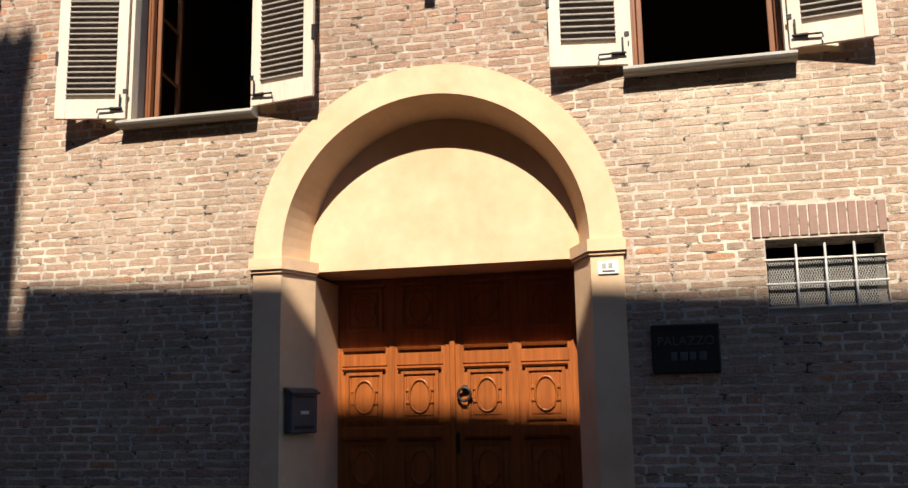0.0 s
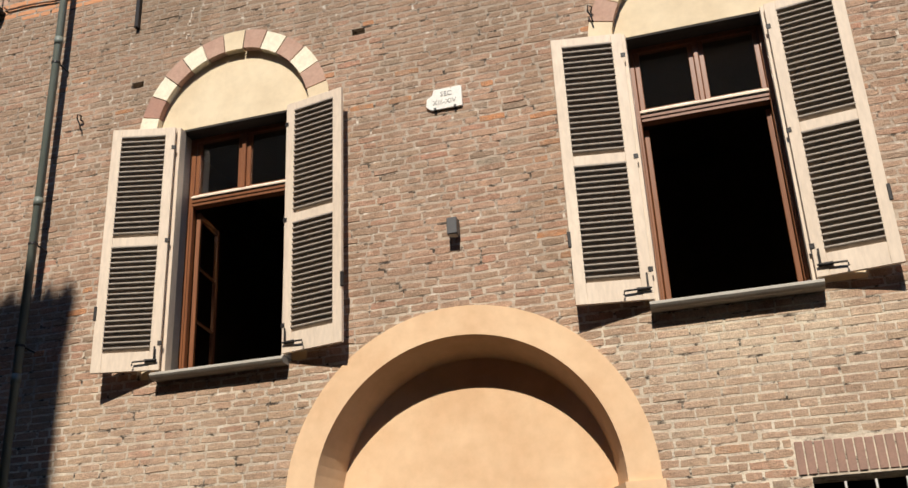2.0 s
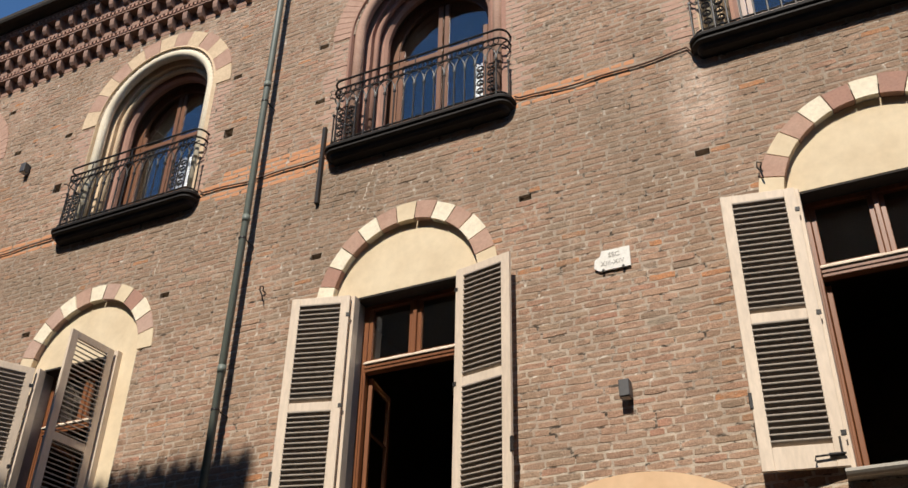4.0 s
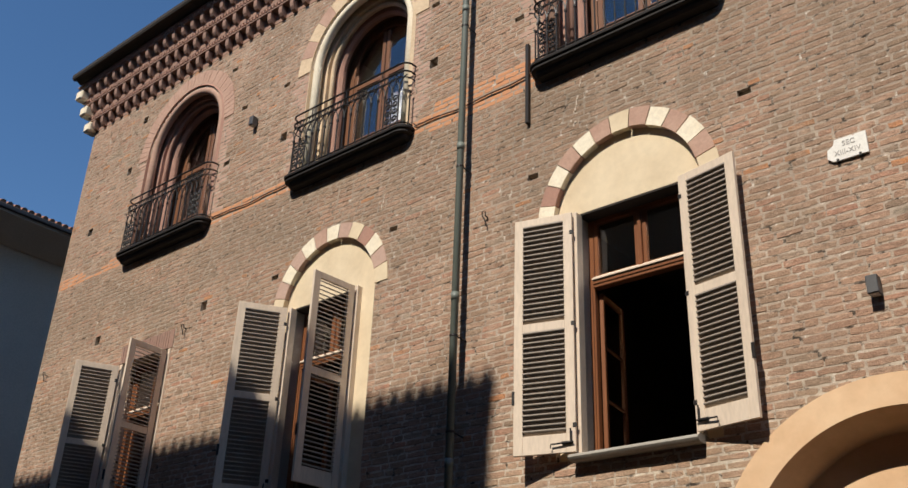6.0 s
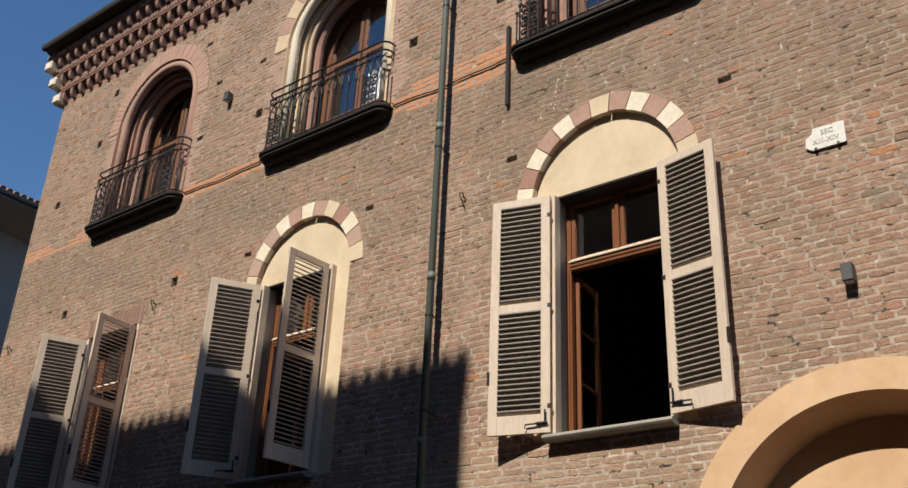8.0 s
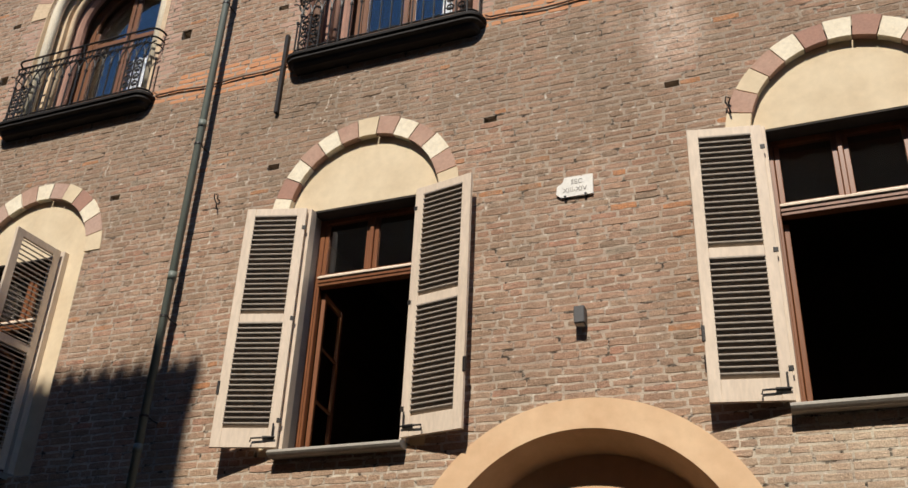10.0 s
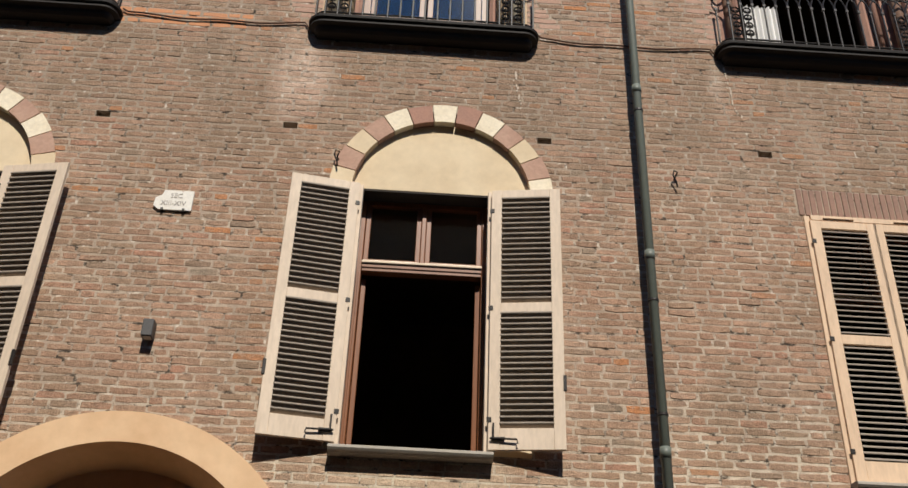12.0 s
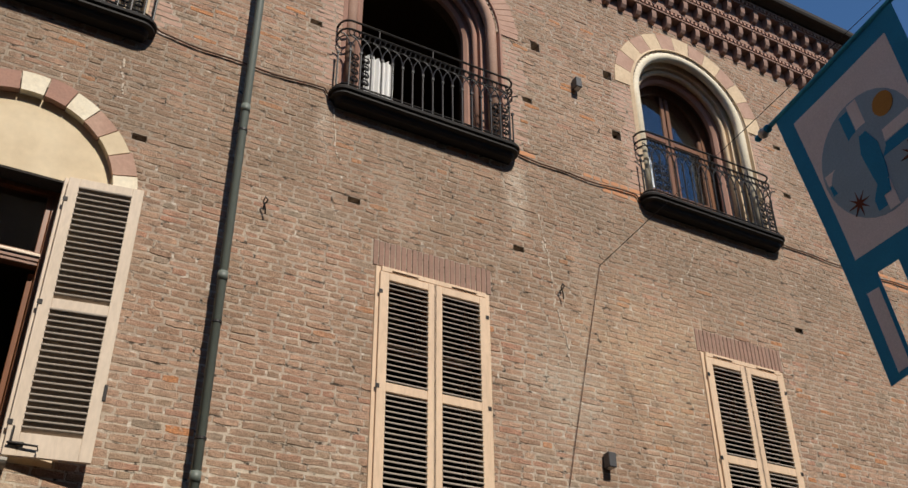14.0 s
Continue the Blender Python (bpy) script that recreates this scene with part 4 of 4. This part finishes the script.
for ux in UPPER[1:]:
    copy_thing(first, pose(ux, 0, BALC_Z))


# ---- drainpipes ----
def drainpipe(x):
    d = empty("drainpipe", "long grey-green round metal drainpipe fixed to the brick wall", "drainpipe", "drainpipes")
    y = -0.19
    part("pipe", tube([(x, y, 0.0), (x, y, 13.0), (x, y - 0.02, 13.2), (x, -0.60, 14.2)], 0.046, 14), M_PIPE, d, smooth=True)
    for z in (2.3, 4.55, 6.55, 8.65, 10.9):
        part("socket", tube([(x, y, z - 0.05), (x, y, z + 0.05)], 0.0515, 14), M_PIPE, d, smooth=True)
    for z in (1.9, 4.9, 6.05, 8.35, 10.6):
        part("bracket", tube([(x, y, z - 0.012), (x, y, z + 0.012)], 0.053, 14), M_IRON, d)
        part("bracket_arm", tube([(x + 0.02, y + 0.04, z), (x + 0.035, -0.06, z - 0.02), (x + 0.035, 0.0, z - 0.02)], 0.009), M_IRON, d)


drainpipe(-4.55)
drainpipe(4.852)


# ---- wall lamps, plaques, hooks ----
def wall_lamp(x, z):
    a = empty("wall_lamp", "small dark grey box-shaped lamp on the brick wall", "wall lamp", "wall lamps")
    part("housing", block(x - 0.05, x + 0.05, -0.13, -0.02, z - 0.08, z + 0.09, 0.006), M_GREY, a)
    part("back_plate", block(x - 0.04, x + 0.04, -0.02, 0.0, z - 0.06, z + 0.07), M_IRON, a)
    part("lens", block(x - 0.035, x + 0.035, -0.115, -0.035, z - 0.086, z - 0.08), M_STEEL, a)


for x, z in ((0.16, 5.51), (9.46, 5.49), (-9.31, 11.0), (9.51, 11.04)):
    wall_lamp(x, z)

pl = empty("date_plaque", "small white marble plaque with a chipped corner and worn dark lettering", "plaque")
pts = [(-0.02, 6.855), (0.305, 6.855), (0.305, 7.085), (0.20, 7.085), (0.19, 7.07), (0.18, 7.085), (0.01, 7.085), (-0.005, 7.03), (-0.065, 6.99), (-0.075, 6.90)]
part("stone", prism(pts, "y", -0.03, 0.0), M_MARBLE, pl)
lettering("line", "SEC", 0.075, M_INK, pl, pose(0.14, -0.031, 7.02, 90))
lettering("line", "XIII-XIV", 0.075, M_INK, pl, pose(0.12, -0.031, 6.93, 90))
for x in (0.02, 0.23):
    part("clamp", block(x - 0.012, x + 0.012, -0.04, 0.0, 6.84, 6.87), M_IRON, pl)

dp = empty("name_plaque", "dark bronze plaque with raised dark lettering", "plaque", m=pose(0, 0, -0.027))
part("plate", block(2.02, 2.575, -0.035, 0.0, 1.87, 2.28, 0.012), M_IRON, dp)
rim = bmesh.new()
for x0, x1, z0, z1 in ((2.03, 2.565, 1.88, 1.90), (2.03, 2.565, 2.25, 2.27), (2.03, 2.05, 1.90, 2.25), (2.545, 2.565, 1.90, 2.25)):
    block(x0, x1, -0.042, -0.033, z0, z1, 0, rim)
part("rim", rim, M_IRON, dp)
lettering("line", "PALAZZO", 0.105, M_GREY, dp, pose(2.30, -0.037, 2.135, 90), 0.006)
for i, bw in enumerate((0.05, 0.06, 0.05, 0.06)):
    part("raised_bar", block(2.175 + 0.075 * i, 2.175 + 0.075 * i + bw, -0.042, -0.034, 1.975, 2.045, 0.004), M_GREY, dp)

nt = empty("number_tile", "small white glazed house number tile with dark bars", "number tile", m=pose(0.012, 0, -0.038))
part("tile", block(1.595, 1.77, -0.045, -0.03, 2.735, 2.85, 0.004), M_MARBLE, nt)
for i in range(2):
    part("bar", block(1.63 + 0.055 * i, 1.665 + 0.055 * i, -0.048, -0.0445, 2.785, 2.83), M_INK, nt)
part("bar", block(1.63, 1.74, -0.048, -0.0445, 2.755, 2.768), M_GREY, nt)


def mailbox():
    a = math.degrees(math.atan2(0.39, 0.185))
    m = empty("mailbox", "dark grey metal letter box fixed to the portal jamb", "mailbox", m=pose(PORTAL[0] - 1.327, 0.165, 1.605, 0, 0, a))
    part("body", block(-0.165, 0.165, -0.10, -0.003, -0.20, 0.17, 0.012), M_GREY, m)
    part("lid", prism([(0.0, 0.17), (0.0, 0.215), (-0.07, 0.20), (-0.125, 0.165), (-0.12, 0.15), (-0.10, 0.172)], "x", -0.172, 0.172), M_GREY, m)
    part("slot", block(-0.11, 0.11, -0.108, -0.099, 0.12, 0.135), M_IRON, m)
    part("name_holder", block(-0.05, 0.05, -0.106, -0.099, -0.03, 0.0, 0.003), M_STEEL, m)
    part("inspection_strip", block(-0.12, 0.12, -0.106, -0.099, -0.16, -0.13, 0.003), M_IRON, m)
    return m


mailbox()


def hook(x, z):
    single("wall_hook", tube([(x, 0.0, z), (x, -0.05, z), (x + 0.02, -0.07, z + 0.04), (x - 0.02, -0.09, z + 0.05), (x - 0.03, -0.07, z), (x, -0.06, z - 0.06), (x + 0.01, -0.05, z - 0.13)], 0.009), M_IRON,
           "small rusty iron hook in the brick wall", "hook", "wall hooks", smooth=True)


for x, z in ((-14.67, 7.55), (-10.38, 7.52), (-4.23, 7.60), (5.23, 7.62), (9.0, 7.58), (1.69, 7.62)):
    hook(x, z)
single("iron_bar", block(-3.625, -3.575, -0.06, 0.0, 8.71, 9.93, 0.006), M_IRON, "long dark iron bar hung on the wall beside a balcony", "iron bar")

# barred window of the ground floor
gw = empty("window_13", "small barred window with wire mesh under upright bricks", "window", kind="structure", m=pose(0, 0, -0.03))
soldier_lintel(gw, 2.885, 3.945, 2.97, 3.24, 14)
for i in range(3):
    x = 3.22 + 0.225 * i
    part("bar", block(x - 0.009, x + 0.009, -0.03, -0.012, 2.37, 2.90, 0.003), M_STEEL, gw)
for z in (2.385, 2.58, 2.78):
    part("cross_bar", block(2.975, 3.915, -0.012, 0.008, z - 0.008, z + 0.008, 0.003), M_STEEL, gw)
mesh_bm = bmesh.new()
for i in range(44):
    x = 3.0 + 0.0207 * i
    for k in range(9):
        z = 2.39 + 0.042 * k
        tube([(x, 0.05, z), (x + 0.0104, 0.05, z + 0.021), (x, 0.05, z + 0.042)], 0.0026, 3, mesh_bm)
        tube([(x + 0.0207, 0.05, z), (x + 0.0104, 0.05, z + 0.021), (x + 0.0207, 0.05, z + 0.042)], 0.0026, 3, mesh_bm)
part("wire_mesh", mesh_bm, M_STEEL, gw, "pale expanded metal mesh")
part("window_frame", block(2.985, 3.905, 0.30, 0.34, 2.36, 2.42), M_IRON, gw)
part("window_sill", block(2.985, 3.905, 0.006, 0.30, 2.28, 2.375), M_GREYREVEAL, gw)


# ---- cables ----
def cable(name, pts, r, material, label):
    return single(name, tube(pts, r, 5), material, label, "cable", "cables on the wall", smooth=True)


def sag(a, b, drop, k=12):
    a, b = Vector(a), Vector(b)
    return [a.lerp(b, i / k) - Vector((0, 0, drop * 4 * (i / k) * (1 - i / k))) for i in range(k + 1)]


edges = [X0] + [v for ux in UPPER for v in (ux - BW, ux + BW)] + [X1]
for a, b in zip(edges[2::2], edges[3::2]):
    pts = [(a, -0.03, 9.50)] + [Vector(p) + Vector((0, 0, 0.012 * math.sin(7 * p[0]))) for p in sag((a + 0.06, -0.025, 9.46), (b - 0.06, -0.025, 9.46), 0.04)] + [(b, -0.03, 9.36)]
    cable("wall_cable", pts, 0.011, M_RUST, "thin rusty brown cable strung along the brick wall")
cable("wall_cable", sag((9.63, -0.03, 8.1), (8.72, -0.03, 4.3), -0.02), 0.0045, M_RUST, "thin rusty cable running down the brick wall")
cable("street_cable", sag((9.63, 0.0, 8.1), (12.65, -13.4, 13.12), 0.08, 20), 0.0045, M_WIRE, "thin black cable spanning the street")


# ---- banner over the street ----
def banner():
    x = 8.05
    b = empty("banner", "teal-bordered white cloth banner with a pale blue disc on a pole", "banner")
    y0, y1, z0, z1 = -4.36, -5.56, 6.72, 6.97
    slope = (z1 - z0) / (y1 - y0)

    def at(u, v, lift=0.0):
        """u along the pole, v down the cloth, both 0 to 1."""
        y = y0 + (y1 - y0) * u - 0.28 * v * (1 - u * 0.4) + 0.0
        return (x + 0.02 * math.sin(3.2 * u + 2.3 * v) * (0.3 + v) - lift, y, z0 + slope * (y - y0) * (1 - v) - 1.66 * v)

    def patch(pts, lift, name, material, label=""):
        bm = bmesh.new()
        made = {}
        for ring in pts:
            face = []
            for u, v in ring:
                key = (round(u, 4), round(v, 4))
                if key not in made:
                    made[key] = bm.verts.new(at(u, v, lift))
                if made[key] not in face:
                    face.append(made[key])
            bm.faces.new(face)
        bmesh.ops.recalc_face_normals(bm, faces=bm.faces)
        grown = bmesh.ops.extrude_face_region(bm, geom=bm.faces[:], use_keep_orig=True)["geom"]
        bmesh.ops.translate(bm, verts=[e for e in grown if isinstance(e, bmesh.types.BMVert)], vec=(2 * lift, 0, 0))
        bmesh.ops.recalc_face_normals(bm, faces=bm.faces)
        return part(name, bm, material, b, label)

    def grid(u0, u1, v0, v1, k=6):
        return [[(u0 + (u1 - u0) * i / k, v0 + (v1 - v0) * j / k), (u0 + (u1 - u0) * (i + 1) / k, v0 + (v1 - v0) * j / k),
                 (u0 + (u1 - u0) * (i + 1) / k, v0 + (v1 - v0) * (j + 1) / k), (u0 + (u1 - u0) * i / k, v0 + (v1 - v0) * (j + 1) / k)] for i in range(k) for j in range(k)]

    patch(grid(0, 1, 0, 1, 8), 0.002, "cloth", M_TEAL, "teal cloth border")
    patch(grid(0.11, 0.89, 0.10, 0.90, 8), 0.004, "field", M_WHITECLOTH, "white cloth field")

    patch([[(0.5 + 0.37 * math.cos(t), 0.525 + 0.285 * math.sin(t)) for t in [2 * math.pi * i / 32 for i in range(32)]]], 0.006, "disc", M_PALEBLUE, "pale blue disc")
    for u0, u1, v0, v1, mat in ((0.40, 0.47, 0.27, 0.775, M_TEAL), (0.475, 0.55, 0.25, 0.80, M_WHITECLOTH), (0.155, 0.395, 0.53, 0.58, M_TEAL), (0.15, 0.395, 0.47, 0.525, M_WHITECLOTH), (0.555, 0.845, 0.53, 0.58, M_TEAL), (0.555, 0.85, 0.47, 0.525, M_WHITECLOTH)):
        patch(grid(u0, u1, v0, v1, 4), 0.009, "stripe", mat)
    patch([[(0.475, 0.42), (0.53, 0.42), (0.575, 0.50), (0.565, 0.62), (0.53, 0.73), (0.47, 0.73), (0.45, 0.60), (0.44, 0.50)]], 0.013, "emblem", M_TEAL, "plain teal emblem shape")
    patch([[(0.70 + 0.075 * math.cos(t), 0.37 + 0.055 * math.sin(t)) for t in [2 * math.pi * i / 16 for i in range(16)]]], 0.012, "sun_spot", M_ORANGE, "orange round spot")
    for su, sv in ((0.30, 0.69), (0.75, 0.65)):
        star = [(su + (0.085 if i % 2 == 0 else 0.022) * math.cos(math.pi * i / 8), sv + 0.72 * (0.085 if i % 2 == 0 else 0.022) * math.sin(math.pi * i / 8)) for i in range(16)]
        patch([star], 0.013, "star", M_STAR, "small dark orange star")
    for u0, u1 in ((0.0, 0.22), (0.39, 0.61), (0.78, 1.0)):
        patch([[(u0, 1.0), (u1, 1.0), (u1, 1.2), (u0, 1.2)], [(u0, 1.2), (u1, 1.2), (u1, 1.42), (u0, 1.45)]], 0.002, "tail", M_TEAL, "teal cloth tail")
        patch([[(u0 + 0.09, 1.06), (u1 - 0.03, 1.06), (u1 - 0.03, 1.22), (u0 + 0.09, 1.22)], [(u0 + 0.09, 1.22), (u1 - 0.03, 1.22), (u1 - 0.03, 1.40), (u0 + 0.09, 1.41)]], 0.004, "tail_field", M_WHITECLOTH)
    part("pole", tube([(x, y0 + 0.06, z0 + slope * 0.06 + 0.01), (x, -13.2, z0 + slope * (-13.2 - y0) + 0.01)], 0.02, 8), M_TEAL, b, smooth=True)
    for q, r, mt in ((0.09, 0.035, M_TEAL), (0.14, 0.045, M_MARBLE), (0.20, 0.03, M_TEAL)):
        s = bmesh.new()
        bmesh.ops.create_uvsphere(s, u_segments=14, v_segments=8, radius=r, matrix=pose(x, y0 + q, z0 + slope * q + 0.01))
        part("finial", s, mt, b, "turned blue and white finial", True)


banner()


# ---- neighbours ----
def grey_house():
    h = empty("grey_house", "plain grey rendered house with a wide pale eave and red tiles", "house")
    x = -22.0
    part("wall", block(x - 8, x - 0.75, -14.0, 22.0, 0, 13.42), M_HOUSE, h)
    part("eave", prism([(x - 0.75, 13.38), (x - 0.70, 13.35), (x + 0.55, 13.70), (x + 0.55, 13.80), (x - 4, 15.3), (x - 8.5, 13.8), (x - 8.5, 13.7)], "y", -14.4, 22.4), M_HOUSE, h, "pale sloping soffit")
    part("gutter", block(x + 0.55, x + 0.66, -14.4, 22.4, 13.76, 13.88, 0.02), M_GREY, h)
    me = finish("roof_tile", tube([(x + 0.62, 0, 13.90), (x - 3.9, 0, 15.42)], 0.085, 8), M_ROOF)
    for k in range(70):
        t = new("roof_tile", me)
        t.parent = h
        t.location = (0, -4.0 + 0.2 * k, 0)


grey_house()


def street_house(name, x0, x1, top0, top1, y, turn, label):
    """A house across the street, behind the camera; its eave shades the foot of the front."""
    h = empty(name, label, "house")
    ux, uy = math.cos(turn), math.sin(turn)

    def plan(x, back):
        return (x + back * uy, y + (x + 4.15) * math.tan(turn) - back * ux)
    pts = [plan(x0, 0), plan(x1, 0), plan(x1, 9), plan(x0, 9)]
    part("wall", prism(pts, "z", 0, top0 - 0.35), M_PLAIN, h)
    bm = bmesh.new()
    a, b, c, d = plan(x0, -0.6), plan(x1, -0.6), plan(x1, 9), plan(x0, 9)
    low = [bm.verts.new((*a, top0 - 0.12)), bm.verts.new((*b, top1 - 0.12)), bm.verts.new((*c, top1 - 0.12)), bm.verts.new((*d, top0 - 0.12))]
    hi = [bm.verts.new((*a, top0)), bm.verts.new((*b, top1)), bm.verts.new((*c, top1 + 0.9)), bm.verts.new((*d, top0 + 0.9))]
    bm.faces.new(low[::-1])
    bm.faces.new(hi)
    for i in range(4):
        bm.faces.new((low[i], low[(i + 1) % 4], hi[(i + 1) % 4], hi[i]))
    part("roof", bm, M_ROOF, h)
    return h, plan


RATIO = SUN.z / -SUN.y
tall, plan_t = street_house("street_house", -30.0, -2.86, 5.70 + RATIO * 12.0, 5.53 + RATIO * 12.0, -12.6, 0.0, "plain rendered house with a tiled eave across the street")
low, plan_l = street_house("street_house", -2.86, 30.0, 2.985 + RATIO * 12.0, 2.985 + RATIO * 12.0, -12.6, -0.053, "plain lower rendered house with a tiled eave across the street")
tile_me = finish("roof_tile", tube([(0, 0.05, 0.0), (0, -1.2, 0.12)], 0.07, 8), M_ROOF)
for k in range(100):
    x = -3.0 - 0.24 * k
    t = new("roof_tile", tile_me)
    t.parent = tall
    t.location = (x, -12.0, 5.70 + RATIO * 12.0 - (x + 30) / 27.1 * 0.17)


def crack(x0, z0, x1, z1, width=0.022):
    """A mended crack: ragged flakes of pale mortar that step along the joints of the bricks."""
    r = random.Random(int(100 * (x0 + 40 + z0)))
    k = max(5, int(abs(z1 - z0) / 0.035))
    bm = bmesh.new()
    side = 0.0
    for i in range(k):
        if r.random() < 0.25:
            side = r.uniform(-0.035, 0.035)
        if r.random() < 0.22:
            continue
        t = (i + 0.5) / k
        x, z = x0 + (x1 - x0) * t + side + r.uniform(-0.008, 0.008), z0 + (z1 - z0) * t
        w, h = width * r.uniform(0.25, 0.7), 0.035 * r.uniform(0.35, 0.8)
        pts = [(x + w * r.uniform(0.6, 1.3) * math.cos(a), z + h * r.uniform(0.6, 1.2) * math.sin(a)) for a in [2 * math.pi * q / 7 for q in range(7)]]
        prism(pts, "y", -0.009 - 0.002 * r.random(), 0.002, bm)
    single("mended_crack", bm, M_PALE, "ragged pale mortar line along a mended crack in brickwork", "crack", "mended cracks", "stuff")


for x0, z0, x1, z1 in ((3.54, 8.95, 3.63, 8.45), (-2.79, 9.1, -2.96, 8.42), (8.75, 8.65, 8.9, 7.6), (5.92, 9.25, 6.02, 8.5), (8.9, 7.45, 9.12, 6.6), (-6.08, 8.55, -6.1, 8.3), (11.33, 8.85, 11.15, 8.35), (1.16, 9.0, 1.2, 8.75), (8.82, 8.2, 8.95, 7.5), (4.08, 6.25, 4.2, 6.05)):
    crack(x0, z0, x1, z1)


# ---- bricks of the front ----
def brick_rows():
    rnd = random.Random(7)
    out = []
    for i in range(rows):
        z0 = i * COURSE
        zc = z0 + COURSE / 2
        for a, b in stretches(zc, True):
            x = a + 0.004
            first_cut = True
            while x < b - 0.02:
                ln = rnd.choice((0.27, 0.285, 0.26, 0.29, 0.135, 0.13, 0.14, 0.22, 0.275, 0.25, 0.15))
                if first_cut:
                    ln *= rnd.uniform(0.35, 1.0)
                    first_cut = False
                e = x + ln
                if e > b - 0.07:
                    e = b - 0.004
                out.append((x, e, z0 + 0.007 + rnd.uniform(-0.005, 0.004), z0 + COURSE - 0.008 + rnd.uniform(-0.006, 0.005), rnd.uniform(0.0012, 0.0042) if rnd.random() < 0.94 else rnd.uniform(0.004, 0.008)))
                x = e + rnd.uniform(0.008, 0.019)
    return out


def course_wave(x, z):
    """Old courses wander a little."""
    return 0.011 * noise.noise((x * 0.35, 3.0, z * 0.25)) + 0.004 * noise.noise((x * 1.7, 9.0, z * 1.1))


NEAR = (1.85, 4.10, 3.30, 4.42)
joined, near, ruddy, quoins = [], [], [], []
for q in brick_rows():
    if NEAR[0] < q[0] and q[1] < NEAR[1] and NEAR[2] < q[2] < NEAR[3] and len(near) < 300:
        near.append(q)
    elif -5.5 < q[0] < -3.45 and 9.24 < q[2] < 9.66:
        ruddy.append(q)
    elif 9.30 < q[2] < 9.56 and noise.noise((q[0] * 0.5, 1.0, q[2])) > (-0.45 if q[0] < 3 else 0.0):
        ruddy.append(q)
    elif 9.56 < q[2] < 11.45 and any(1.1 < abs((q[0] + q[1]) / 2 - ux) < 1.45 for ux in UPPER):
        quoins.append(q)
    else:
        joined.append(q)
rnd = random.Random(11)


def brickwork(name, bricks, material):
    v, f = [], []
    for x0, x1, z0, z1, lift in bricks:
        k = len(v)
        c = min(0.009, (x1 - x0) * 0.2)
        for px, pz, sx, sz in ((0, 0, 1, 1), (0.4, 0, 0, 1), (0.7, 0, 0, 1), (1, 0, -1, 1), (1, 1, -1, -1), (0.65, 1, 0, -1), (0.3, 1, 0, -1), (0, 1, 1, -1)):
            x = x0 + (x1 - x0) * px
            v.append((x, 0.004, z0 + (z1 - z0) * pz + course_wave(x, z0)))
            x += sx * c + rnd.uniform(-0.011, 0.011)
            v.append((x, -lift + rnd.uniform(-0.0016, 0.0014), z0 + (z1 - z0) * pz + sz * c * (1.0 if sx else 0.45) + course_wave(x, z0) + rnd.uniform(-0.0065, 0.0065)))
        v.append(((x0 + x1) / 2, -lift - 0.0004, (z0 + z1) / 2 + course_wave(x0, z0)))
        for i in range(8):
            p, q = k + 2 * i, k + 2 * ((i + 1) % 8)
            f.append((p, q, q + 1, p + 1))
            f.append((p + 1, q + 1, k + 16))
    me = bpy.data.meshes.new(name)
    me.from_pydata(v, [], f)
    me.materials.append(material)
    ob = new(name, me)
    ob.parent = wall_front
    tagged(ob, kind="stuff")


brickwork("brickwork", joined, M_BRICK)
brickwork("red_course", ruddy, M_REDBRICK)
brickwork("pink_jamb_bricks", quoins, M_FADED)
one = bmesh.new()
block(-0.5, 0.5, 0.0, 1.0, -0.5, 0.5, 0, one)
for vert in one.verts:
    if vert.co.y < 0.5:
        vert.co.x *= 0.95
        vert.co.z *= 0.84
one_me = finish("brick", one, M_BRICK_ONE)
for x0, x1, z0, z1, lift in near:
    o = new("brick", one_me)
    o.parent = wall_front
    o.location = ((x0 + x1) / 2, -max(lift, 0.001), (z0 + z1) / 2 + course_wave((x0 + x1) / 2, z0))
    o.rotation_euler = (0, rnd.uniform(-0.008, 0.008), 0)
    o.scale = (x1 - x0, max(lift, 0.001) + 0.002, z1 - z0)
